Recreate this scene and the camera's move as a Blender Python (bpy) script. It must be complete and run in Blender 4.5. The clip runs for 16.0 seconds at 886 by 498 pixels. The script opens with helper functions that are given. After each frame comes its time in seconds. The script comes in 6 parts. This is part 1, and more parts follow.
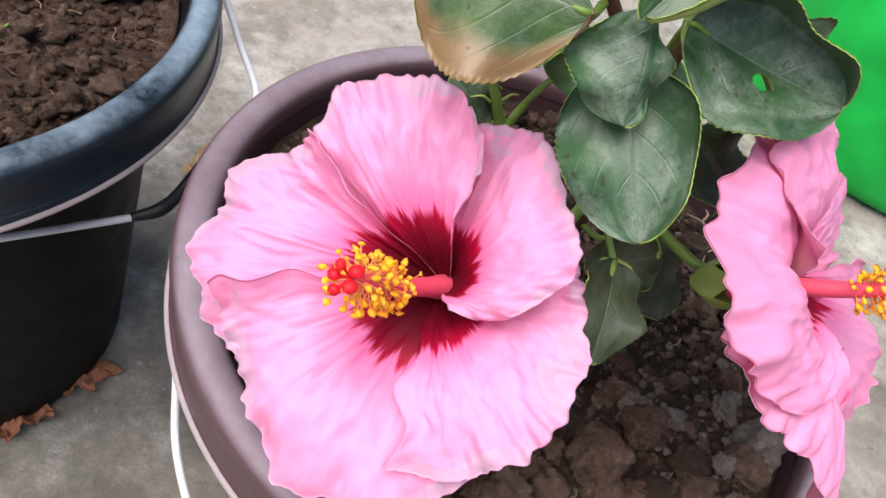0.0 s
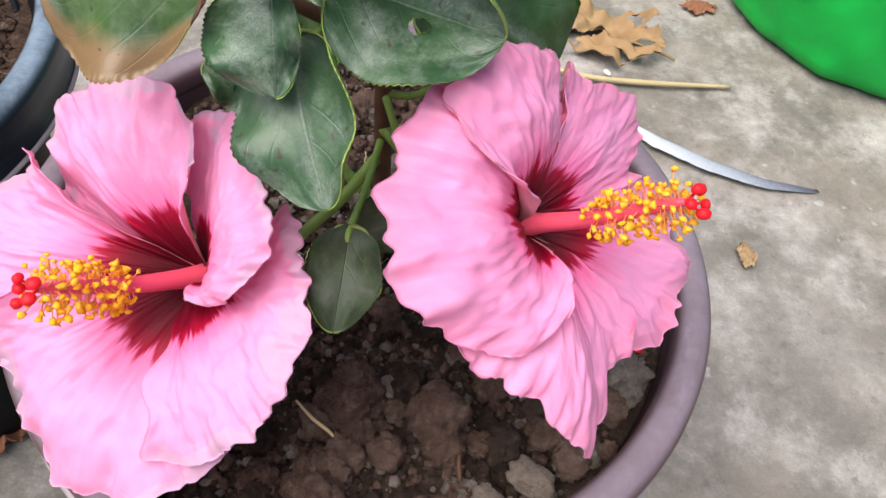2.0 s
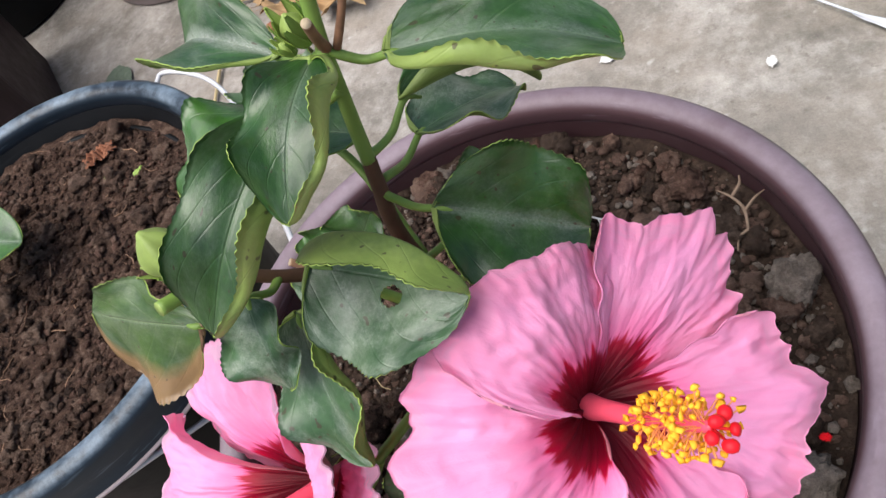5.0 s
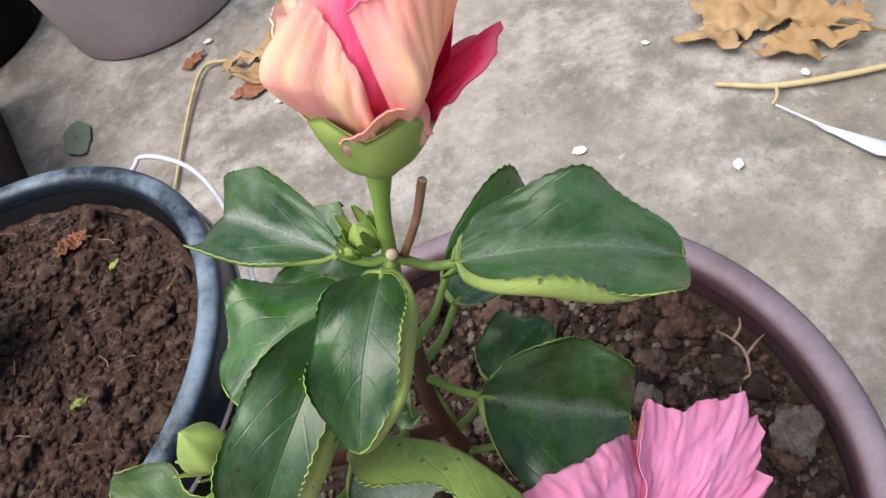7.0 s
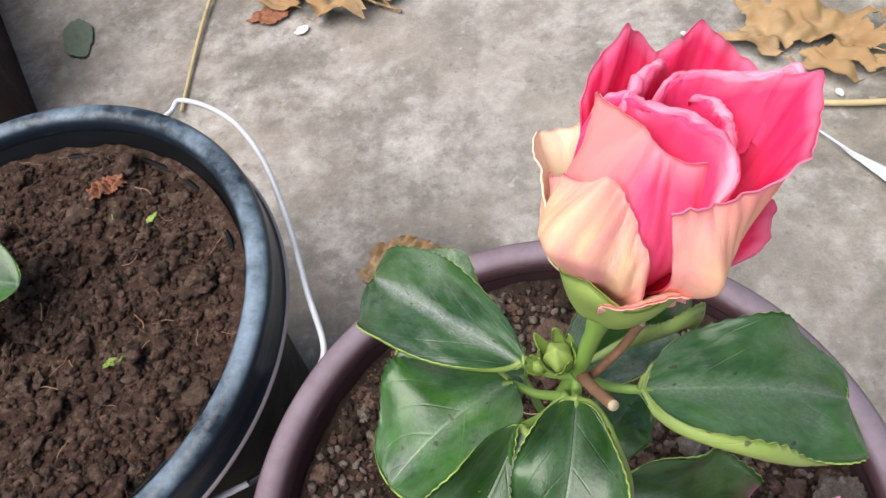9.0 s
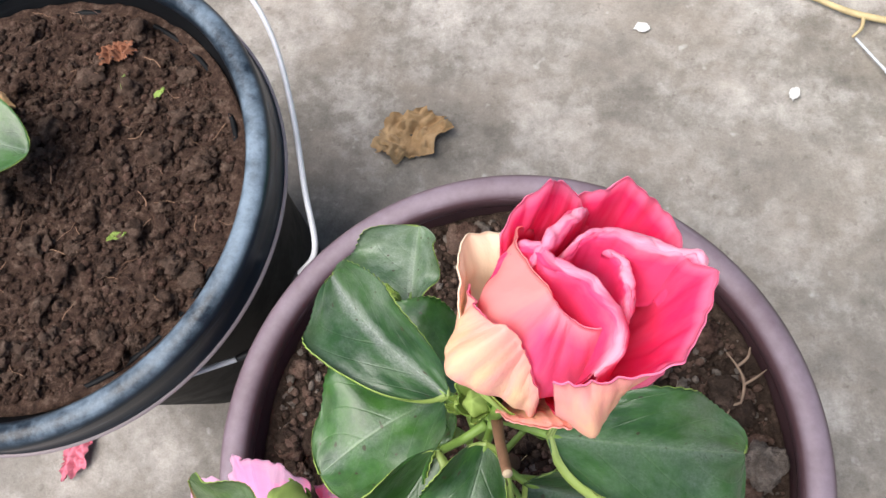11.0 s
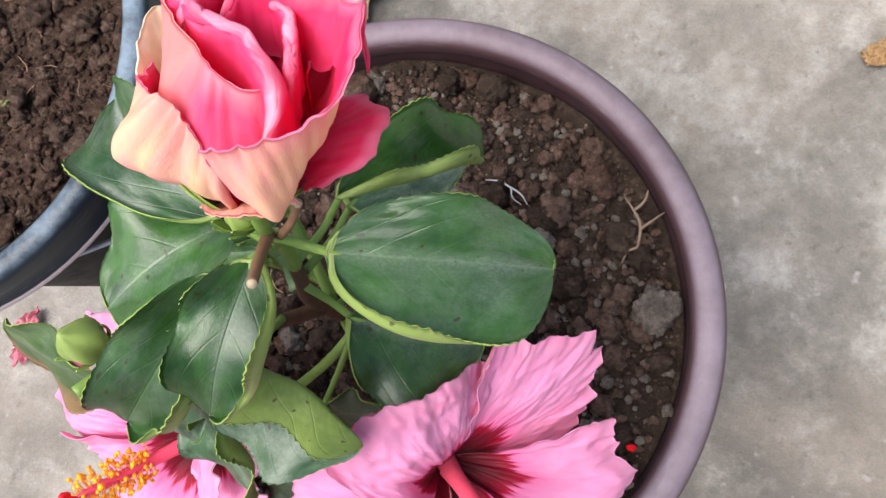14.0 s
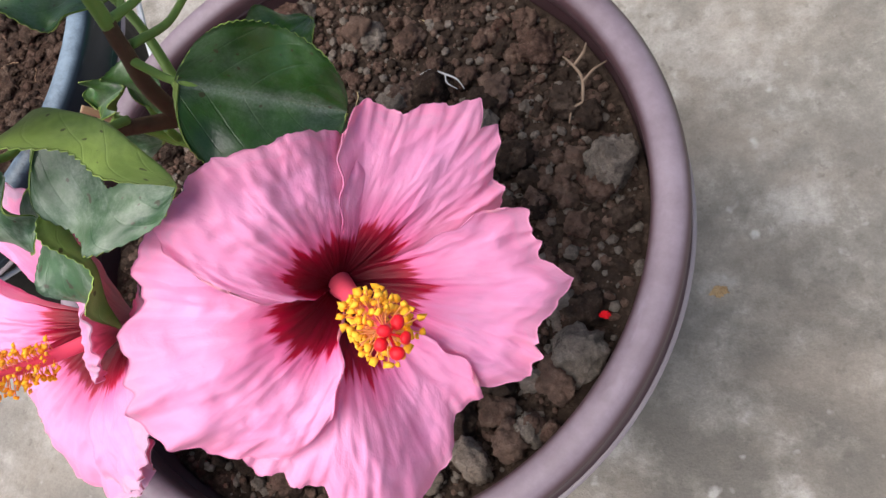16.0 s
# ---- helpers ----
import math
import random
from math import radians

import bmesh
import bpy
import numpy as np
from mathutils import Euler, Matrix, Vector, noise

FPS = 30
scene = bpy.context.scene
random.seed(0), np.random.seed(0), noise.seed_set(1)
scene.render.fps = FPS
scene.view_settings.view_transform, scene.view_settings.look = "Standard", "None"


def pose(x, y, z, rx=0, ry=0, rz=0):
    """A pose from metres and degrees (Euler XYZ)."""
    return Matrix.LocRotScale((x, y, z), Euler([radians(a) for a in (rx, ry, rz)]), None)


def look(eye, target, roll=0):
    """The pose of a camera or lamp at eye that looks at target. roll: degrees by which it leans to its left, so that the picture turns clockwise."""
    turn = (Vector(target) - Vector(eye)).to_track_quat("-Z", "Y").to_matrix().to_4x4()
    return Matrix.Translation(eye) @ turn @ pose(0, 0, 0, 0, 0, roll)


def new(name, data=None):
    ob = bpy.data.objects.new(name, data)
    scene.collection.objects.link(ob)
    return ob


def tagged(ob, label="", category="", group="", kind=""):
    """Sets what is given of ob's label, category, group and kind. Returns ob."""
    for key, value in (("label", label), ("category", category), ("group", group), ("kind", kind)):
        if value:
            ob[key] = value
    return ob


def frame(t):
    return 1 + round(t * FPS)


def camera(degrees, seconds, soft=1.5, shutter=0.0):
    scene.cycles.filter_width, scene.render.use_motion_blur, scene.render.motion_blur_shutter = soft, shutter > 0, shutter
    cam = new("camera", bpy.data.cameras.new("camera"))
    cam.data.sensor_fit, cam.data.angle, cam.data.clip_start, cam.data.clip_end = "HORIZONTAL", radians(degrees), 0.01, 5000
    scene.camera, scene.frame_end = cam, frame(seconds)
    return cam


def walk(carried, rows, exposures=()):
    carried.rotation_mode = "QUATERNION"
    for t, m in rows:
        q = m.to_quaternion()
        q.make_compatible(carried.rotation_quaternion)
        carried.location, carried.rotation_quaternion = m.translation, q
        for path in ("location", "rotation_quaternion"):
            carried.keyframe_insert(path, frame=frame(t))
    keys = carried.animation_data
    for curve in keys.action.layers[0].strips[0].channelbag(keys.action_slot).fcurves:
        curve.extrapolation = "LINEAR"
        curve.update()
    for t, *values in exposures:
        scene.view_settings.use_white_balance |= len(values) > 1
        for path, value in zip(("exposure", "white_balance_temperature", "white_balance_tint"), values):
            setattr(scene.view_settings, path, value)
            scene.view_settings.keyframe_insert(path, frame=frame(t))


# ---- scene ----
cam = camera(60.0, 16.0)
PATH = [
    (0, 0.0103, 0.0046, 0.5070, 39.54, -16.68, 1.91),
    (0.5, 0.0139, 0.0022, 0.5001, 37.28, -17.14, 1.73),
    (1, 0.0425, 0.0022, 0.5040, 37.03, -14.62, 0.08),
    (1.5, 0.0674, 0.0042, 0.5142, 35.94, -11.95, -0.66),
    (2, 0.1105, 0.0075, 0.5300, 37.20, -6.38, -1.24),
    (2.5, 0.1494, 0.0138, 0.5326, 35.62, 0.28, 0.40),
    (3, 0.1771, 0.0222, 0.5365, 35.23, 6.38, 1.46),
    (3.5, 0.1889, 0.0401, 0.5377, 32.00, 12.93, 3.39),
    (4, 0.1990, 0.0551, 0.5529, 31.15, 19.54, 2.55),
    (4.5, 0.2013, 0.0678, 0.5552, 30.29, 21.13, 0.99),
    (5, 0.1969, 0.0810, 0.5648, 30.96, 21.29, 0.35),
    (5.2, 0.1932, 0.0842, 0.5674, 31.03, 20.61, 0.05),
    (7.5, 0.1586, 0.1262, 0.6107, 34.28, 15.39, -0.29),
    (8, 0.1354, 0.1350, 0.6287, 33.94, 13.18, 2.17),
    (8.5, 0.1300, 0.1413, 0.6254, 32.26, 11.63, 3.54),
    (9, 0.1242, 0.1536, 0.6240, 29.25, 9.59, 4.51),
    (11.3, 0.1446, 0.2049, 0.6542, 15.15, 8.92, 12.45),
    (11.5, 0.1454, 0.2059, 0.6557, 13.82, 8.53, 12.68),
    (12, 0.1466, 0.2155, 0.6456, 9.72, 5.24, 14.22),
    (12.5, 0.1430, 0.2212, 0.6351, 6.09, 3.89, 15.91),
    (13, 0.1533, 0.2190, 0.6327, 5.53, 4.87, 15.02),
    (13.5, 0.1730, 0.2175, 0.6292, 6.29, 7.50, 13.53),
    (14, 0.1970, 0.1958, 0.6207, 8.96, 9.65, 9.88),
    (14.5, 0.2117, 0.1667, 0.6146, 13.07, 12.00, 8.69),
    (15, 0.2183, 0.1392, 0.5951, 15.27, 12.98, 8.00),
    (15.5, 0.2372, 0.1226, 0.5717, 16.81, 16.45, 7.13),
    (16, 0.2617, 0.1047, 0.5532, 17.29, 18.16, 3.98),
]
walk(cam, [(t, pose(x, y, z, rx, ry, rz)) for t, x, y, z, rx, ry, rz in PATH],
     [(0, 0.54), (9, 0.53), (11.5, 0.63), (12.5, 0.61), (14.5, 0.72), (16, 0.57)])

# ---- light ----
world = bpy.data.worlds.new("sky")
scene.world = world
world.use_nodes = True
wn = world.node_tree
sky = wn.nodes.new("ShaderNodeTexSky")
sky.sky_type, sky.sun_disc = "NISHITA", False
sky.sun_elevation, sky.sun_rotation = radians(66), radians(246)
sky.air_density, sky.dust_density, sky.ozone_density = 1.0, 4.0, 1.0
wn.links.new(sky.outputs[0], wn.nodes["Background"].inputs[0])
wn.nodes["Background"].inputs[1].default_value = 0.10
sun = new("sun", bpy.data.lights.new("sun", "SUN"))
sun.data.energy, sun.data.angle, sun.data.color = 2.9, radians(60), (1.0, 0.97, 0.955)
sun.matrix_world = look((-0.75, -0.35, 2.6), (0.1, 0.2, 0.2))


# ---- materials ----
def node(nt, kind, **inputs):
    n = nt.nodes.new(kind)
    for k, v in inputs.items():
        n.inputs[k.replace("_", " ")].default_value = v
    return n


def ramp(nt, src, *stops):
    r = nt.nodes.new("ShaderNodeValToRGB")
    els = r.color_ramp.elements
    while len(els) < len(stops):
        els.new(0.5)
    for e, (p, c) in zip(els, stops):
        e.position = p
        e.color = (*c, 1) if len(c) == 3 else c
    nt.links.new(src, r.inputs[0])
    return r.outputs[0]


def mix(nt, fac, a, b, kind="MIX"):
    m = nt.nodes.new("ShaderNodeMix")
    m.data_type, m.blend_type = "RGBA", kind
    for sock, v in ((m.inputs[0], fac), (m.inputs[6], a), (m.inputs[7], b)):
        if isinstance(v, bpy.types.NodeSocket):
            nt.links.new(v, sock)
        else:
            sock.default_value = v if isinstance(v, (int, float)) else (*v, 1)
    return m.outputs[2]


def calc(nt, op, a, b=0.0, c=0.0):
    m = nt.nodes.new("ShaderNodeMath")
    m.operation = op
    for sock, v in zip(m.inputs, (a, b, c)):
        if isinstance(v, bpy.types.NodeSocket):
            nt.links.new(v, sock)
        else:
            sock.default_value = v
    return m.outputs[0]


def noise_tex(nt, vec, scale, detail=4.0, rough=0.6, stretch=None):
    if stretch:
        mp = nt.nodes.new("ShaderNodeMapping")
        mp.inputs["Scale"].default_value = stretch
        nt.links.new(vec, mp.inputs["Vector"])
        vec = mp.outputs[0]
    n = node(nt, "ShaderNodeTexNoise", Scale=scale, Detail=detail, Roughness=rough)
    nt.links.new(vec, n.inputs["Vector"])
    return n.outputs["Fac"]


def fresh(name, rough=0.6, spec=0.5):
    m = bpy.data.materials.new(name)
    m.use_nodes = True
    nt = m.node_tree
    b = nt.nodes["Principled BSDF"]
    b.inputs["Roughness"].default_value = rough
    b.inputs["Specular IOR Level"].default_value = spec
    co = nt.nodes.new("ShaderNodeTexCoord")
    return m, nt, b, co


def bump(nt, b, height, strength=0.5, dist=0.001):
    bp = node(nt, "ShaderNodeBump", Strength=strength, Distance=dist)
    nt.links.new(height, bp.inputs["Height"])
    nt.links.new(bp.outputs[0], b.inputs["Normal"])


def sheer(nt, b, color, amount):
    """Lets some light through a thin blade or petal."""
    tr = nt.nodes.new("ShaderNodeBsdfTranslucent")
    nt.links.new(color, tr.inputs["Color"])
    mx = nt.nodes.new("ShaderNodeMixShader")
    mx.inputs[0].default_value = amount
    nt.links.new(b.outputs[0], mx.inputs[1])
    nt.links.new(tr.outputs[0], mx.inputs[2])
    nt.links.new(mx.outputs[0], nt.nodes["Material Output"].inputs["Surface"])


def seed_shift(nt, vec):
    """Moves a pattern by each object's random number, so that repeats differ."""
    oi = nt.nodes.new("ShaderNodeObjectInfo")
    v = nt.nodes.new("ShaderNodeVectorMath")
    v.operation = "MULTIPLY_ADD"
    nt.links.new(oi.outputs["Random"], v.inputs[0])
    v.inputs[1].default_value = (7.3, 3.1, 5.7)
    nt.links.new(vec, v.inputs[2])
    return v.outputs[0], oi.outputs["Random"]


def plain(name, color, rough=0.6, spec=0.4, vary=0.25, scale=60.0, relief=0.3, dist=0.0006, second=None):
    m, nt, b, co = fresh(name, rough, spec)
    vec, _ = seed_shift(nt, co.outputs["Object"])
    f = noise_tex(nt, vec, scale, 6)
    f2 = noise_tex(nt, vec, scale * 0.2, 3)
    lo = tuple(c * (1 - vary) for c in color)
    hi = second or tuple(min(1, c * (1 + vary)) for c in color)
    c1 = ramp(nt, f, (0.3, lo), (0.7, hi))
    c2 = mix(nt, ramp(nt, f2, (0.35, (0, 0, 0)), (0.65, (1, 1, 1))), c1, color)
    nt.links.new(c2, b.inputs["Base Color"])
    bump(nt, b, f, relief, dist)
    return m


def concrete_mat():
    m, nt, b, co = fresh("worn_concrete", 0.9, 0.2)
    o = co.outputs["Object"]
    big = noise_tex(nt, o, 2.2, 5, 0.6)
    mid = noise_tex(nt, o, 11, 7, 0.66)
    small = noise_tex(nt, o, 42, 7, 0.75)
    fine = noise_tex(nt, o, 130, 5, 0.7)
    grit = noise_tex(nt, o, 520, 3, 0.7)
    tone = calc(nt, "ADD", calc(nt, "MULTIPLY", mid, 0.60), calc(nt, "MULTIPLY", small, 0.40))
    # Front concrete darkened: shade put into the colour, broken up by mottled stains.
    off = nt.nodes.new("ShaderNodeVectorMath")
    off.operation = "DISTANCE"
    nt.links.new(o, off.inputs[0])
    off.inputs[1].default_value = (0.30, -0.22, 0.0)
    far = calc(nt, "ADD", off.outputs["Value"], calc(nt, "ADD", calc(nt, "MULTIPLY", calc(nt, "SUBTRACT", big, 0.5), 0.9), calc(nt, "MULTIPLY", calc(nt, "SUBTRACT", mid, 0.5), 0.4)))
    shade_grime = ramp(nt, far, (0.25, (0.105, 0.105, 0.105)), (0.95, (0, 0, 0)))
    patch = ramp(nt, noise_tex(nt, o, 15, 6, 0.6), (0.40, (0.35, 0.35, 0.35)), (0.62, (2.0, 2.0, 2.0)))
    tone = calc(nt, "SUBTRACT", tone, calc(nt, "MULTIPLY", shade_grime, patch))
    c = ramp(nt, tone, (0.37, (0.150, 0.137, 0.120)), (0.46, (0.222, 0.205, 0.180)), (0.53, (0.332, 0.309, 0.282)), (0.64, (0.485, 0.455, 0.420)))
    stain = ramp(nt, noise_tex(nt, o, 5.5, 6, 0.62, (1, 1.6, 1)), (0.46, (0, 0, 0)), (0.64, (0.6, 0.6, 0.6)))
    c = mix(nt, stain, c, (0.285, 0.245, 0.205))
    c = mix(nt, ramp(nt, big, (0.45, (0, 0, 0)), (0.65, (0.4, 0.4, 0.4))), c, (0.36, 0.335, 0.305))
    c = mix(nt, 0.36, c, ramp(nt, fine, (0.3, (0.4, 0.39, 0.38)), (0.7, (0.64, 0.63, 0.62))), "OVERLAY")
    c = mix(nt, 0.25, c, ramp(nt, grit, (0.3, (0.4, 0.4, 0.4)), (0.7, (0.62, 0.62, 0.62))), "OVERLAY")
    pit = ramp(nt, noise_tex(nt, o, 95, 3, 0.6), (0.62, (0, 0, 0)), (0.72, (1, 1, 1)))
    c = mix(nt, calc(nt, "MULTIPLY", pit, 0.42), c, (0.12, 0.105, 0.09))
    speck = ramp(nt, noise_tex(nt, o, 62, 2, 0.5), (0.69, (0, 0, 0)), (0.78, (1, 1, 1)))
    c = mix(nt, calc(nt, "MULTIPLY", speck, 0.35), c, (0.68, 0.66, 0.63))
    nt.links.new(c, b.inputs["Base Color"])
    h = calc(nt, "ADD", calc(nt, "MULTIPLY", small, 0.9), calc(nt, "ADD", calc(nt, "MULTIPLY", fine, 0.5), calc(nt, "MULTIPLY", grit, 0.2)))
    bump(nt, b, h, 0.6, 0.003)
    return m


def soil_mat(name, dark, mid_c, light):
    m, nt, b, co = fresh(name, 0.95, 0.15)
    geo = nt.nodes.new("ShaderNodeNewGeometry")
    vec, rnd = seed_shift(nt, geo.outputs["Position"])
    f = noise_tex(nt, vec, 150, 8, 0.74)
    g = noise_tex(nt, vec, 700, 5, 0.75)
    c = ramp(nt, f, (0.3, dark), (0.52, mid_c), (0.78, light))
    c = mix(nt, 0.7, c, ramp(nt, g, (0.3, (0.3, 0.3, 0.3)), (0.7, (0.68, 0.67, 0.66))), "OVERLAY")
    tiny = noise_tex(nt, vec, 2300, 3, 0.7)
    c = mix(nt, 0.6, c, ramp(nt, tiny, (0.32, (0.3, 0.3, 0.3)), (0.68, (0.68, 0.67, 0.66))), "OVERLAY")
    c = mix(nt, calc(nt, "MULTIPLY", rnd, 0.28), c, light)
    nt.links.new(c, b.inputs["Base Color"])
    bump(nt, b, calc(nt, "ADD", f, calc(nt, "ADD", calc(nt, "MULTIPLY", g, 0.8), calc(nt, "MULTIPLY", tiny, 0.4))), 1.0, 0.0032)
    return m


def plastic_mat(name, color, dust, rough=0.42, amount=0.5, low=0.45, high=0.7, upward=0.0, spec=0.45):
    m, nt, b, co = fresh(name, rough, spec)
    o = co.outputs["Object"]
    f = noise_tex(nt, o, 9, 6, 0.6)
    s = noise_tex(nt, o, 45, 6, 0.75)
    scr = noise_tex(nt, o, 30, 3, 0.6, (1, 1, 9))
    dusty = ramp(nt, calc(nt, "ADD", calc(nt, "MULTIPLY", f, 0.55), calc(nt, "MULTIPLY", s, 0.45)), (low, (0, 0, 0)), (high, (1, 1, 1)))
    if upward:
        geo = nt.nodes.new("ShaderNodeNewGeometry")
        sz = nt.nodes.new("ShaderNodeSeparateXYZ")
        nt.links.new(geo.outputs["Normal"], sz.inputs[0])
        dusty = calc(nt, "MULTIPLY", dusty, ramp(nt, sz.outputs[2], (1 - upward, (0.04, 0.04, 0.04)), (1 - upward * 0.3, (1, 1, 1))))
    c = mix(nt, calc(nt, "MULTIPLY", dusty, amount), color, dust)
    c = mix(nt, calc(nt, "MULTIPLY", ramp(nt, scr, (0.62, (0, 0, 0)), (0.72, (1, 1, 1))), 0.25), c, dust)
    nt.links.new(c, b.inputs["Base Color"])
    nt.links.new(calc(nt, "ADD", rough, calc(nt, "MULTIPLY", dusty, 0.3)), b.inputs["Roughness"])
    bump(nt, b, s, 0.15, 0.001)
    return m


def petal_mat(name, edge, body, throat, eye, eye_end, sheen=0.45, glow=0.25, relief=0.8, veins=46, sides=None, age=0.0, rim=0.78, side_at=(0.38, 0.56), flank=None):
    """A petal's face: a ragged dark eye at its foot, radial veins and a paler limb; u runs across, v along."""
    m, nt, b, co = fresh(name, sheen, 0.35)
    uv = co.outputs["UV"]
    sep = nt.nodes.new("ShaderNodeSeparateXYZ")
    nt.links.new(uv, sep.inputs[0])
    v = sep.outputs[1]
    vec, rnd = seed_shift(nt, uv)
    streak = noise_tex(nt, vec, 1.0, 4, 0.6, (veins, 2.6, 1))
    broad = noise_tex(nt, vec, 1.0, 4, 0.6, (11, 2.0, 1))
    blot = noise_tex(nt, vec, 4.0, 4, 0.6)
    c = ramp(nt, v, (0.25, throat), (0.56, body), (rim, body), (max(0.98, rim + 0.08), edge))
    c = mix(nt, calc(nt, "MULTIPLY", ramp(nt, streak, (0.45, (0, 0, 0)), (0.75, (1, 1, 1))), 0.16), c, throat)
    c = mix(nt, calc(nt, "MULTIPLY", ramp(nt, broad, (0.4, (0, 0, 0)), (0.7, (1, 1, 1))), 0.3), c, edge)
    c = mix(nt, calc(nt, "MULTIPLY", ramp(nt, blot, (0.5, (0, 0, 0)), (0.75, (1, 1, 1))), 0.26), c, throat)
    if age:
        worn = calc(nt, "ADD", v, calc(nt, "MULTIPLY", calc(nt, "SUBTRACT", noise_tex(nt, vec, 2.6, 5, 0.65), 0.5), 1.1))
        c = mix(nt, calc(nt, "MULTIPLY", ramp(nt, worn, (0.94, (0, 0, 0)), (1.16, (1, 1, 1))), age), c, (0.68, 0.42, 0.58))
    if sides:
        away = calc(nt, "ABSOLUTE", calc(nt, "SUBTRACT", sep.outputs[0], 0.5))
        rosy = noise_tex(nt, vec, 1.0, 4, 0.6, (5.0, 1.6, 1))
        c = mix(nt, calc(nt, "MULTIPLY", ramp(nt, rosy, (0.46, (0, 0, 0)), (0.66, (1, 1, 1))), 0.85), c, sides)
        c = mix(nt, calc(nt, "MULTIPLY", ramp(nt, calc(nt, "ADD", away, calc(nt, "MULTIPLY", blot, 0.16)), (side_at[0], (0, 0, 0)), (side_at[1], (1, 1, 1))), 0.9), c, sides)
    if flank:
        one = calc(nt, "ADD", sep.outputs[0], calc(nt, "MULTIPLY", calc(nt, "SUBTRACT", broad, 0.5), 0.22))
        c = mix(nt, ramp(nt, one, (0.30, (1, 1, 1)), (0.50, (0, 0, 0))), c, flank)
    if eye_end > 0:
        teeth = noise_tex(nt, vec, 1.0, 2, 0.5, (34, 0.8, 1))
        ragged = calc(nt, "ADD", v, calc(nt, "ADD", calc(nt, "MULTIPLY", calc(nt, "SUBTRACT", teeth, 0.5), 0.26), calc(nt, "MULTIPLY", calc(nt, "SUBTRACT", streak, 0.5), 0.06)))
        k = ramp(nt, ragged, (eye_end - 0.012, (1, 1, 1)), (eye_end + 0.03, (0, 0, 0)))
        c = mix(nt, calc(nt, "MULTIPLY", ramp(nt, ragged, (eye_end, (1, 1, 1)), (eye_end + 0.14, (0, 0, 0))), 0.45), c, throat)
        c = mix(nt, k, c, ramp(nt, v, (0.12, eye), (eye_end - 0.10, (eye[0] * 1.9, eye[1], eye[2] * 2.0)), (eye_end + 0.06, (eye[0] * 5.4, eye[1], eye[2] * 6.0))))
    nt.links.new(c, b.inputs["Base Color"])
    cross = noise_tex(nt, vec, 1.0, 5, 0.65, (24, 13, 1))
    h = calc(nt, "ADD", calc(nt, "MULTIPLY", streak, 0.3), calc(nt, "ADD", calc(nt, "MULTIPLY", broad, 0.32), calc(nt, "ADD", calc(nt, "MULTIPLY", blot, 0.5), calc(nt, "MULTIPLY", cross, 0.3))))
    crisp = noise_tex(nt, vec, 1.0, 4, 0.7, (70, 34, 1))
    bump(nt, b, calc(nt, "ADD", h, calc(nt, "MULTIPLY", crisp, 0.25)), relief, 0.0009)
    sheer(nt, b, c, glow)
    return m


